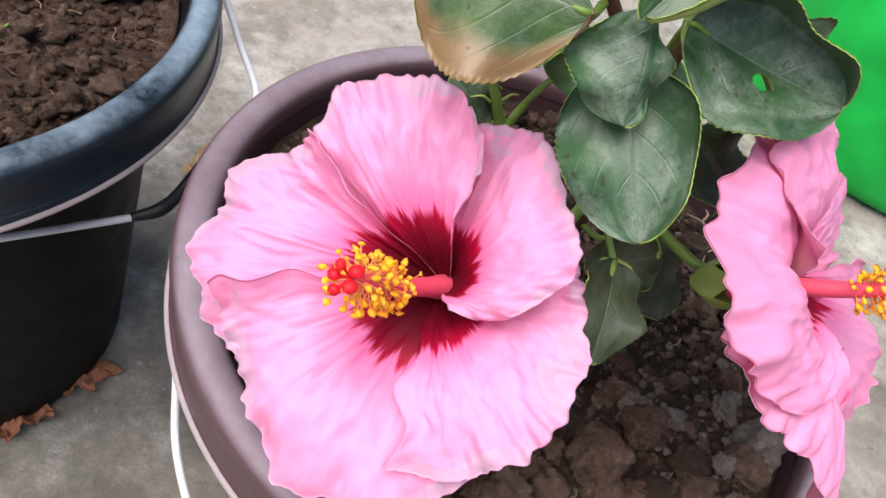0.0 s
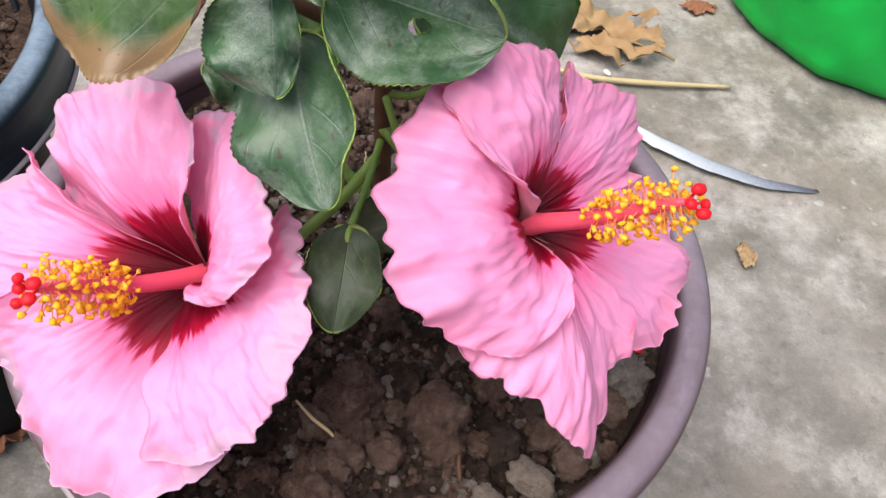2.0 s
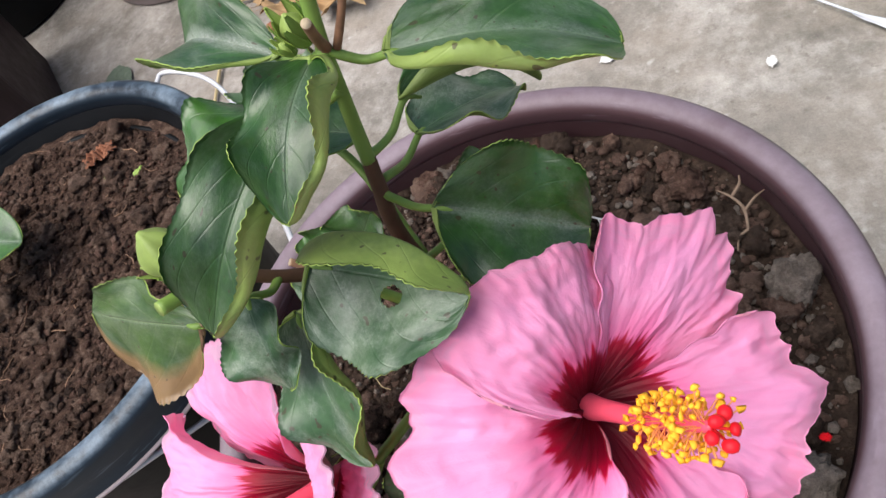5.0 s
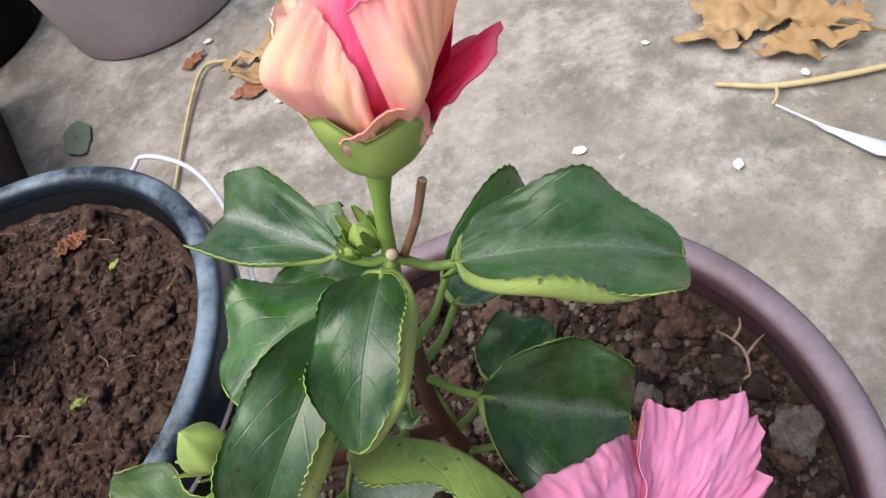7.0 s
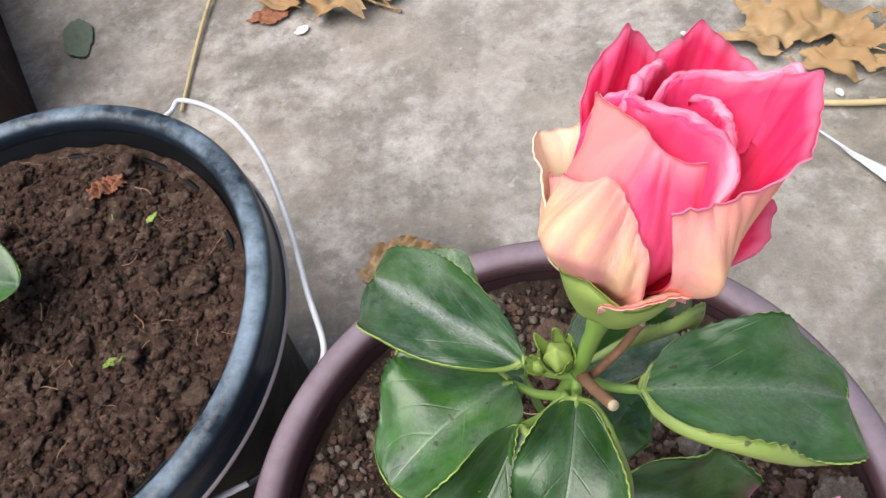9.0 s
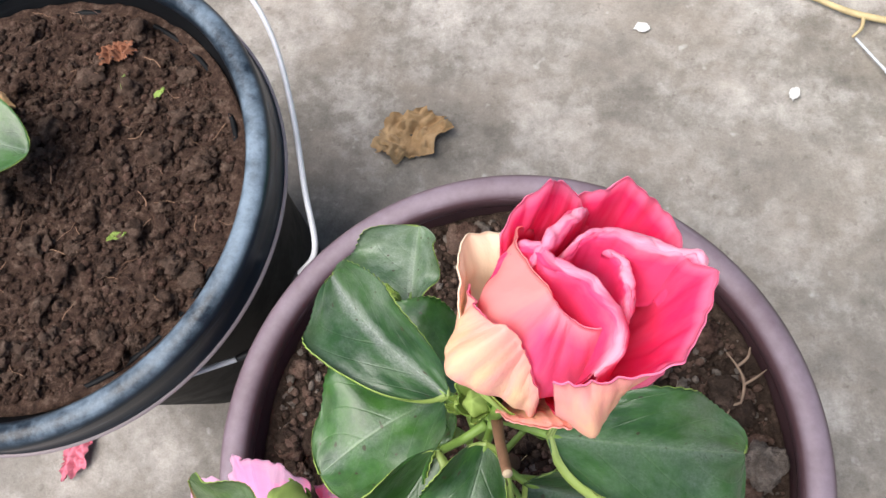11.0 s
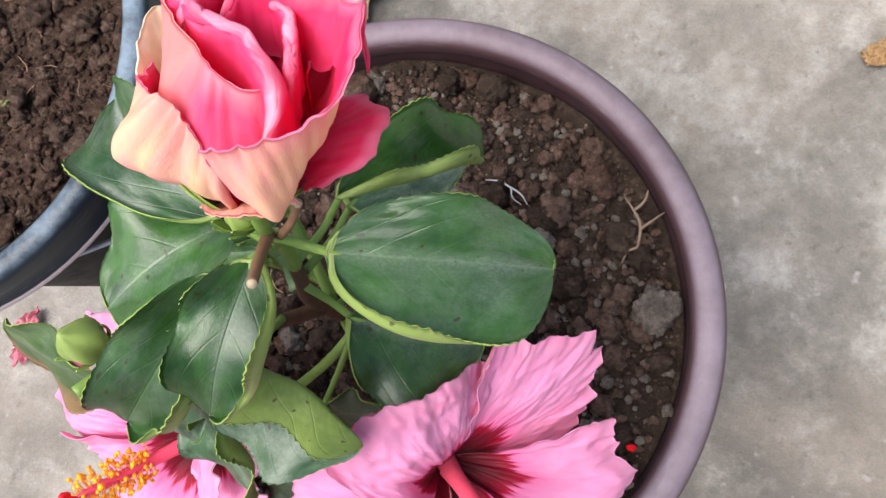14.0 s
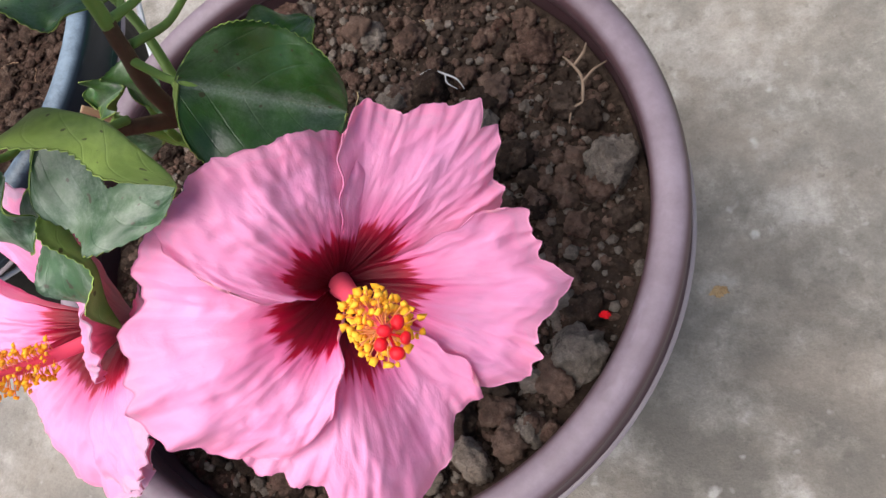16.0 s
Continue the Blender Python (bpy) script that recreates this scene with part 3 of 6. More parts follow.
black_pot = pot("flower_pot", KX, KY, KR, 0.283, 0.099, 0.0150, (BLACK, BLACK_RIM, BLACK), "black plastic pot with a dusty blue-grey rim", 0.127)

flange(black_pot, KR, 0.283)


def lie(px, py, amp, seed):
    """The height of the soil's surface over its level."""
    return amp * (noise.noise((px * 28, py * 28, seed)) + 0.6 * noise.noise((px * 75, py * 75, seed)) + 0.4 * noise.noise((px * 190, py * 190, seed)))


def soil_disc(name, x, y, radius, level, mat, label, amp, seed, dish=0.0):
    V, F = [(0, 0, 0)], []
    rings, sides = 70, 150
    for i in range(1, rings + 1):
        r = radius * i / rings
        for k in range(sides):
            a = 2 * math.pi * k / sides
            px, py = r * math.cos(a), r * math.sin(a)
            z = lie(px, py, amp, seed)
            V.append((px, py, z - dish * (i / rings) ** 3))
    V[0] = (0, 0, V[1][2])
    for k in range(sides):
        F.append((0, 1 + k, 1 + (k + 1) % sides))
    for i in range(rings - 1):
        for k in range(sides):
            a, b = 1 + i * sides + k, 1 + i * sides + (k + 1) % sides
            F.append((a, a + sides, b + sides, b))
    foot = len(V)
    V += [(radius * math.cos(2 * math.pi * k / sides), radius * math.sin(2 * math.pi * k / sides), -0.03) for k in range(sides)]
    last = 1 + (rings - 1) * sides
    for k in range(sides):
        F.append((last + k, foot + k, foot + (k + 1) % sides, last + (k + 1) % sides))
    F.append(tuple(foot + k for k in range(sides))[::-1])
    ob = mesh_ob(name, V, F, mat)
    ob.location = (x, y, level)
    return tagged(ob, label, "soil")


SOIL_Z, COIR_Z = 0.250, 0.262
soil = soil_disc("potting_soil", BX, BY, BR - 0.0158, SOIL_Z, SOIL, "dark crumbly potting soil with clods and stones", 0.0040, 2.0, -0.005)
coir = soil_disc("potting_soil", KX, KY, 0.1320, COIR_Z, COIR, "loose brown fibrous soil filling the black pot", 0.0045, 9.0)


# ---- hibiscus ----
plant = thing("hibiscus_plant", (BX, BY, SOIL_Z), "potted hibiscus with two open pink flowers and dusty leaves", "plant")
ROOT = np.array((BX, BY, SOIL_Z))


def rod(name, pts, radii, mat, label="", ends=None, parent=None):
    return tube(name, [np.array(p) - ROOT for p in pts], radii, mat, parent or plant, label, 10, ends)


def unit(v):
    v = np.array(v, float)
    return v / np.linalg.norm(v)


def outline(v, wide):
    """The half width of a leaf along its length, 1 at its widest."""
    return (math.sin(math.pi * v ** (math.log(0.5) / math.log(wide))) ** 0.5) if 0 < v < 1 else 0.0


def leaf(base, tip, width, up=(0, 0, 1), fold=14, curl=(10, 10), arch=0.06, hook=0.0, wave=0.004, top=None, under=None, seed=0, stalk=None, wide=0.42, hole=None, label="", rows=100, cols=23, bend=(0.35, 0.65, 1.4), fade=(1.0, 1.1)):
    """A toothed hibiscus leaf. width and fold may differ for the two halves. fold: degrees by which a half rises from the midrib;
    curl: further degrees towards the two margins, from the share bend[0] of the half width on, ending between the shares fade of the length; arch: the rise of the midrib, as a share of the length; hook: how far the
    tip bends down."""
    width = width if isinstance(width, tuple) else (width, width)
    fold = fold if isinstance(fold, tuple) else (fold, fold)
    a, b = np.array(base, float), np.array(tip, float)
    x = b - a
    L = np.linalg.norm(x)
    x /= L
    n = unit(np.array(up, float) - x * np.dot(up, x))
    s = np.cross(n, x)
    P = np.zeros((rows, cols, 3))
    rng = random.Random(seed)
    ph = rng.uniform(0, 6.28)
    for i in range(rows):
        v = i / (rows - 1)
        shape = outline(v, wide)
        lobe = 0.055 * math.exp(-(v / 0.1) ** 2)
        tooth = 1 + 0.026 * (1 - abs(((v * 22 + 0.3 * math.sin(v * 9 + ph)) % 1.0) * 2 - 1)) * min(1, v * 4) - 0.01
        mid = a + x * L * v + n * (arch * L * math.sin(math.pi * v) - hook * L * v ** 3)
        for side in (-1, 1):
            p, half_no = np.zeros(2), 0 if side < 0 else 1
            ang_c, w = curl[half_no] * min(1.0, max(0.0, (fade[1] - v) / (fade[1] - fade[0]))), 0.5 * width[half_no] * max(shape, 0.015)
            half = cols // 2
            P[i, half] = mid
            for k in range(1, half + 1):
                q = k / half
                th = radians(fold[half_no] + ang_c * min(1, max(0, (q - bend[0]) / bend[1])) ** bend[2])
                step = w / half + (w * (tooth - 1) * 1.3 if k == half else 0.0)
                p = p + step * np.array((math.cos(th), math.sin(th)))
                rip = wave * q ** 2 * math.sin(v * 11 + ph + side * 1.7) * min(1, 5 * v * (1 - v) + 0.2)
                back = -lobe * L * q * (1 - q) * 2.2
                fine = 0.0008 * noise.noise((v * 7 + seed, q * 5 * side, ph)) * q
                P[i, half + side * k] = mid + s * side * p[0] + n * (p[1] + rip + fine) + x * back
    P -= ROOT
    skip = None
    if hole:
        hu, hv, hr = hole
        skip = lambda u, v: ((u - hu) * 0.5 * (width[0] + width[1])) ** 2 + ((v - hv) * L) ** 2 < hr * hr
    ob = sheet("leaf", P, 0.0004, [top or LEAF_TOP, under or LEAF_UNDER, LEAF_EDGE], plant, label, skip)
    if stalk is not None:
        st = np.array(stalk, float) - ROOT
        e = P[1, cols // 2] - n * 0.0006
        tube("petiole", [st, (st + e) / 2 + np.array((0, 0, -0.003)), e, e + x * 0.006], [0.0014, 0.0012, 0.0011, 0.0005], STEM, ob)
    return ob


def blade(base, tip, one, other, up=(0, 0, 1), arch=0.06, wide=0.45, grow=(1.0, 1.0), **more):
    """A leaf by its foot, its tip and one place on each of its margins, which give the width and the fold of the two halves."""
    a, b = np.array(base, float), np.array(tip, float)
    L = np.linalg.norm(b - a)
    x = (b - a) / L
    ends = []
    for p in (one, other):
        p = np.array(p, float)
        v = min(0.92, max(0.08, float(np.dot(p - a, x)) / L))
        ends.append((v, p))
    n = unit(np.array(up, float) - x * np.dot(up, x))
    for _ in range(6):
        off = [p - (a + x * L * v + n * arch * L * math.sin(math.pi * v)) for v, p in ends]
        off = [d - x * np.dot(d, x) for d in off]
        s = unit(off[0]) - unit(off[1])
        s = unit(s - x * np.dot(s, x))
        m = np.cross(x, s)
        n = m if np.dot(m, n) > 0 else -m
    s = np.cross(n, x)
    width, fold = [0, 0], [0, 0]
    for (v, _), d in zip(ends, off):
        k = 1 if np.dot(d, s) > 0 else 0
        width[k] = 2 * np.linalg.norm(d) / max(0.35, outline(v, wide)) * grow[k]
        fold[k] = math.degrees(math.atan2(np.dot(d, n), abs(np.dot(d, s))))
    return leaf(base, tip, tuple(width), n, tuple(fold), arch=arch, wide=wide, **more)


# stem and branches
rod("stem", [(0.1130, 0.2060, 0.2350), (0.1155, 0.2065, 0.2800), (0.1152, 0.2010, 0.3300), (0.1130, 0.2030, 0.3850), (0.1145, 0.2085, 0.4060), (0.1150, 0.2120, 0.4140)], [0.0048, 0.0040, 0.0033, 0.0026, 0.0023, 0.0022], BARK, "brown woody main stem")
rod("stem", [(0.1149, 0.2115, 0.4130), (0.1160, 0.2150, 0.4250), (0.1190, 0.2158, 0.4400), (0.1218, 0.2150, 0.4530)], [0.0022, 0.0021, 0.0019, 0.0019], STEM, "green upper stem")
rod("branch", [(0.1130, 0.2015, 0.3780), (0.0975, 0.1914, 0.3930), (0.0845, 0.1850, 0.4050), (0.0715, 0.1810, 0.4210)], [0.0026, 0.0022, 0.0020, 0.0018], BARK, "reddish brown side branch")
rod("pruned_stub", [(0.1225, 0.2150, 0.4525), (0.1255, 0.2085, 0.4615), (0.1292, 0.2019, 0.4709)], [0.0016, 0.0013, 0.0012], TWIG, "pruned twig end with pale cut face", CUT)
rod("pruned_stub", [(0.1250, 0.2150, 0.4515), (0.1310, 0.2175, 0.4610), (0.1354, 0.2202, 0.4705)], [0.0011, 0.0010, 0.0011], TWIG, "thin dry twig stub", CUT)
rod("pruned_stub", [(0.0750, 0.1820, 0.4180), (0.0715, 0.1745, 0.4235), (0.0665, 0.1667, 0.4288)], [0.0022, 0.0020, 0.0021], STEM, "pale green cut leaf stalk", CALYX)
rod("flower_stalk", [(0.1135, 0.2000, 0.3295), (0.0995, 0.1806, 0.3245), (0.0780, 0.1602, 0.3175), (0.0660, 0.1520, 0.3145)], [0.0022, 0.0020, 0.0020, 0.0026], STEM)
rod("flower_stalk", [(0.1145, 0.2000, 0.3445), (0.1280, 0.1867, 0.3385), (0.1450, 0.1702, 0.3370), (0.1530, 0.1635, 0.3415)], [0.0022, 0.0020, 0.0020, 0.0026], STEM)
rod("flower_stalk", [(0.1220, 0.2150, 0.4530), (0.1238, 0.2167, 0.4620), (0.1256, 0.2182, 0.4690), (0.1280, 0.2212, 0.4778)], [0.0018, 0.0019, 0.0020, 0.0034], STEM)

# top whorl
TOPK = (0.1218, 0.2150, 0.4520)
blade((0.1371, 0.2132, 0.4476), (0.1880, 0.2200, 0.4235), (0.1560, 0.2290, 0.4530), (0.1635, 0.1960, 0.4500), arch=0.11, curl=(118, 8), grow=(1.20, 1.0), bend=(0.76, 0.18, 1.0), fade=(0.35, 0.85), wave=0.003, cols=41, seed=1, stalk=TOPK, wide=0.42, top=LEAF_BROAD, label="broad glossy leaf with a rolled-up margin")
blade((0.1084, 0.2179, 0.4519), (0.0666, 0.2462, 0.4406), (0.0990, 0.2330, 0.4630), (0.0805, 0.2160, 0.4585), arch=0.15, curl=(4, 70), grow=(1.0, 1.0), bend=(0.8, 0.18, 1.0), fade=(0.5, 0.9), wave=0.0022, cols=41, seed=2, stalk=TOPK, wide=0.50, top=LEAF_CHALK, label="dark leaf with a dusty pale midrib")
blade((0.1216, 0.2073, 0.4566), (0.1146, 0.1706, 0.4466), (0.1090, 0.1885, 0.4640), (0.1330, 0.1920, 0.4590), arch=0.20, curl=(4, 120), grow=(1.0, 1.35), bend=(0.45, 0.5, 1.2), wave=0.005, seed=3, stalk=TOPK, top=LEAF_DEEP)
blade((0.1085, 0.2030, 0.4480), (0.0789, 0.1610, 0.4216), (0.0880, 0.1825, 0.4540), (0.1060, 0.1680, 0.4400), arch=0.16, curl=(2, 125), grow=(1.0, 1.40), bend=(0.5, 0.45, 1.2), wave=0.0045, seed=4, stalk=(0.1195, 0.2130, 0.4440), top=LEAF_DEEP)
leaf((0.1045, 0.2180, 0.4370), (0.0765, 0.1910, 0.4380), 0.042, (-0.1, 0.25, 1), 8, (10, 6), 0.10, wave=0.004, seed=5, stalk=(0.1191, 0.2140, 0.4390), wide=0.5)
leaf((0.1055, 0.2308, 0.4045), (0.0674, 0.2340, 0.4123), 0.036, (0, 0, 1), 12, (12, 12), 0.05, seed=6, stalk=(0.1154, 0.2125, 0.4135))
blade((0.1234, 0.2336, 0.4110), (0.1574, 0.2579, 0.3790), (0.1375, 0.2576, 0.4190), (0.1475, 0.2400, 0.4120), arch=0.16, curl=(115, 8), grow=(1.25, 1.0), seed=7, stalk=(0.1152, 0.2124, 0.4140))
leaf((0.1215, 0.2343, 0.3945), (0.1475, 0.2651, 0.3715), 0.034, (0, 0, 1), 12, (10, 40), 0.05, seed=8, stalk=(0.1150, 0.2110, 0.4045), top=LEAF_DULL)
blade((0.0815, 0.2494, 0.4000), (0.0785, 0.2770, 0.4005), (0.0580, 0.2575, 0.4080), (0.0880, 0.2690, 0.4080), arch=0.02, curl=(6, 6), seed=9, stalk=(0.0880, 0.2410, 0.3960), top=LEAF_PALE, label="pale dusty leaf folded along its midrib")
rod("branch", [(0.1135, 0.2050, 0.3700), (0.0990, 0.2300, 0.3850), (0.0880, 0.2410, 0.3960), (0.0790, 0.2470, 0.4040)], [0.0020, 0.0016, 0.0014, 0.0010], STEM, "slim green back branch")
# middle leaves
blade((0.1305, 0.1997, 0.4010), (0.1680, 0.2000, 0.3755), (0.1500, 0.2090, 0.4110), (0.1425, 0.1745, 0.3940), arch=0.02, curl=(2, 4), seed=10, stalk=(0.1147, 0.2070, 0.4035), wide=0.44, top=LEAF_DEEP, label="round dark green leaf")
blade((0.0998, 0.1811, 0.4133), (0.1431, 0.1656, 0.4108), (0.1063, 0.1552, 0.4041), (0.1270, 0.1790, 0.4220), arch=-0.04, wide=0.42, curl=(4, 88), grow=(1.0, 2.12), bend=(0.425, 0.11, 1.0), seed=11, stalk=(0.1050, 0.1962, 0.3900), top=LEAF_DULL, hole=(0.40, 0.53, 0.0031), rows=121, cols=91, label="dusty leaf with a hole and a rolled light margin")
leaf((0.0880, 0.1750, 0.3990), (0.1002, 0.1384, 0.3725), 0.040, (-0.3, -0.8, 0.6), 6, (6, 75), 0.05, seed=12, stalk=(0.0975, 0.1915, 0.3930), top=LEAF_DULL, label="hanging dusty leaf with brown spots and a bite")
blade((0.0849, 0.1712, 0.4187), (0.0865, 0.1547, 0.3957), (0.0690, 0.1671, 0.4091), (0.0920, 0.1640, 0.4090), arch=0.10, curl=(8, 20), wide=0.5, seed=13, stalk=(0.0845, 0.1850, 0.4050), top=LEAF_DULL)
blade((0.0690, 0.1673, 0.4157), (0.0275, 0.1794, 0.4139), (0.0528, 0.1796, 0.4238), (0.0370, 0.1620, 0.3940), arch=0.03, curl=(8, 12), wave=0.003, wide=0.55, seed=14, stalk=(0.0775, 0.1839, 0.4120), top=LEAF_BLUSH, under=LEAF_RED, label="folded leaf with a reddish drooping half")
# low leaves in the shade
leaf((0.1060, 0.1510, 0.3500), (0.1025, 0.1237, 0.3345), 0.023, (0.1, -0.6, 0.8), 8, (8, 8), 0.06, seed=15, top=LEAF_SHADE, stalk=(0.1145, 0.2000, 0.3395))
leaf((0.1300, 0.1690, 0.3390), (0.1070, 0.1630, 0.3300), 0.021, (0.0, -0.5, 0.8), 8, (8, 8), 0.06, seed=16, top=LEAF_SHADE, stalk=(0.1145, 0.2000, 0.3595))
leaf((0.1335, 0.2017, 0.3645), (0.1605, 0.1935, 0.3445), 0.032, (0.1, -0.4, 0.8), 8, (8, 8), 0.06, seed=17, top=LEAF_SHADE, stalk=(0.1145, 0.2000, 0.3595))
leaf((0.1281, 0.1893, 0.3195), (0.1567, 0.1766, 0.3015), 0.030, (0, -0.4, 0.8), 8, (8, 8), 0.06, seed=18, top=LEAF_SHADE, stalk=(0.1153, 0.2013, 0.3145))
leaf((0.0717, 0.2169, 0.3360), (0.0531, 0.2166, 0.3525), 0.018, (0.3, -0.8, 0.6), 8, (30, 8), 0.06, seed=19, stalk=(0.0777, 0.2167, 0.3340), top=LEAF_DULL)
leaf((0.0853, 0.2166, 0.3612), (0.0985, 0.2190, 0.3795), 0.026, (-0.2, -0.8, 0.5), 6, (8, 8), 0.05, seed=21)
leaf((0.0665, 0.2165, 0.3635), (0.0845, 0.2176, 0.3730), 0.017, (-0.1, -0.6, 0.8), 20, (80, 10), 0.08, seed=22, stalk=(0.0625, 0.2164, 0.3605))
rod("branch", [(0.1123, 0.2060, 0.2995), (0.0932, 0.2136, 0.3175), (0.0769, 0.2171, 0.3355), (0.0700, 0.2166, 0.3480), (0.0653, 0.2165, 0.3567)], [0.0024, 0.0022, 0.0021, 0.0019, 0.0019], STEM, "green side shoot with a pruned tip")
rod("pruned_stub", [(0.0653, 0.2165, 0.3563), (0.0630, 0.2164, 0.3605), (0.0598, 0.2163, 0.3649)], [0.0019, 0.0015, 0.0014], PALE_BARK, "pale brown dry tip of the side shoot", CUT)
rod("branch", [(0.0777, 0.2170, 0.3345), (0.0810, 0.2166, 0.3495), (0.0855, 0.2166, 0.3615)], [0.0018, 0.0013, 0.0012], STEM, "thin green leaf stalk of the side shoot")
for base, out in (((0.0643, 0.2164, 0.3555), (-0.0060, -0.001, 0.0010)), ((0.0665, 0.2165, 0.3560), (0.0065, -0.001, 0.0050)), ((0.0690, 0.2166, 0.3455), (-0.0075, -0.001, 0.0005)), ((0.0720, 0.2167, 0.3460), (0.0050, -0.001, 0.0060))):
    b_, o_ = np.array(base), np.array(out)
    rod("stipule", [b_, b_ + o_ * 0.5 + np.array((0, 0, 0.0016)), b_ + o_], [0.0007, 0.0005, 0.0002], CALYX)
leaf((0.1255, 0.2184, 0.3695), (0.1435, 0.2430, 0.3615), 0.024, (0, -0.3, 1), 10, (10, 10), 0.05, seed=20, stalk=(0.1145, 0.2020, 0.3715))


def frame_of(axis):
    z = unit(axis)
    x = unit(np.cross((0, 0, 1.0), z))
    return np.array((x, np.cross(z, x), z))


def petal(flower, base, axes, margin, over=1, ruffle=0.003, lip=0.003, seed=0, pleat=5, mats=None, crumple=0.0005, hump=0.003):
    """One petal as a fan round the flower's axis, domed from a steep throat to a flat limb. margin: (azimuth, radius, height)
    along its outer edge; over: which side margin lies on top, lifted by lip."""
    rows, cols = 66, 141
    rng = random.Random(seed)
    p1, p2, p3 = (rng.uniform(0, 6.28) for _ in range(3))
    P = np.zeros((rows, cols, 3))
    az, rr, hh = (np.array(q, float) for q in zip(*margin))
    reach = float(rr.max())
    n = noise.noise
    for j in range(cols):
        w = j / (cols - 1)
        u = w * 2 - 1
        a = az[0] + (az[-1] - az[0]) * w
        k = min(len(az) - 2, max(0, int(np.searchsorted(az, a)) - 1))
        f = (a - az[k]) / (az[k + 1] - az[k])
        f = 0.8 * f + 0.2 * f * f * (3 - 2 * f)
        R, H = rr[k] + (rr[k + 1] - rr[k]) * f, hh[k] + (hh[k + 1] - hh[k]) * f
        e = 1 + 0.022 * n((u * 6, seed * 1.1, 4)) + 0.028 * n((u * 15, seed, 0)) + 0.010 * n((u * 36, seed, 9))
        mid = (az[0] + az[-1]) / 2
        for i in range(rows):
            v = i / (rows - 1)
            r = R * e * (0.03 + 0.97 * v)
            q = r / reach
            spread = 1 + 0.30 * max(0, 1 - v / 0.45) ** 1.5
            th = radians(mid + (a - mid) * spread + 2.2 * v * v * n((u * 4, v * 2, seed + 20)) + 9.0 * (max(0, abs(u) - 0.6) / 0.4) ** 2 * n((v * 4.5, u, seed + 31)))
            z = H * (1 - (1 - v) ** 1.75) + hump * math.sin(math.pi * v ** 0.7) * math.sin(math.pi * w) ** 0.5
            z += over * u * 0.0032 * math.sin(math.pi * min(1, 0.12 + q * 0.85))
            side = max(0, over * u - 0.72) / 0.28
            z += lip * side * side * min(1, v * 2)
            env = max(0, q - 0.28) ** 1.5 * 1.05
            z += ruffle * env * (0.8 * math.sin(u * pleat + p2 + 1.2 * v) + 1.3 * n((u * pleat * 0.9, v * 1.6 + p1, seed * 7.7)))
            z += 0.0036 * q * n((u * 2.6, v * 3.0, seed * 1.7)) + 0.0015 * q * n((u * 7, v * 6, seed * 3.1))
            crease = 1 - abs(n((u * 9 + 1.5 * v, v * 3.2, seed * 4.4)))
            z += 0.0006 * min(1, q * 1.4) * crease ** 4 + 0.0004 * q * n((u * 21, v * 9, seed * 5.3))
            z += crumple * min(1, q * 1.6) * (n((u * 6, v * 6, seed + 40)) + 0.7 * n((u * 13, v * 12, seed + 50)))
            rim = max(0, v - 0.70) / 0.30
            z += rim ** 1.6 * (0.0036 * n((u * 6.5, 3.3, seed * 2.3)) + 0.0023 * n((u * 17, 1.3 + v, seed * 2.9)) - 0.0012)
            P[i, j] = base + r * (math.cos(th) * axes[0] + math.sin(th) * axes[1]) + z * axes[2]
    P = P - ROOT
    return sheet("petal", P, 0.0004, mats or [PINK, PINK_BACK, PINK], flower)


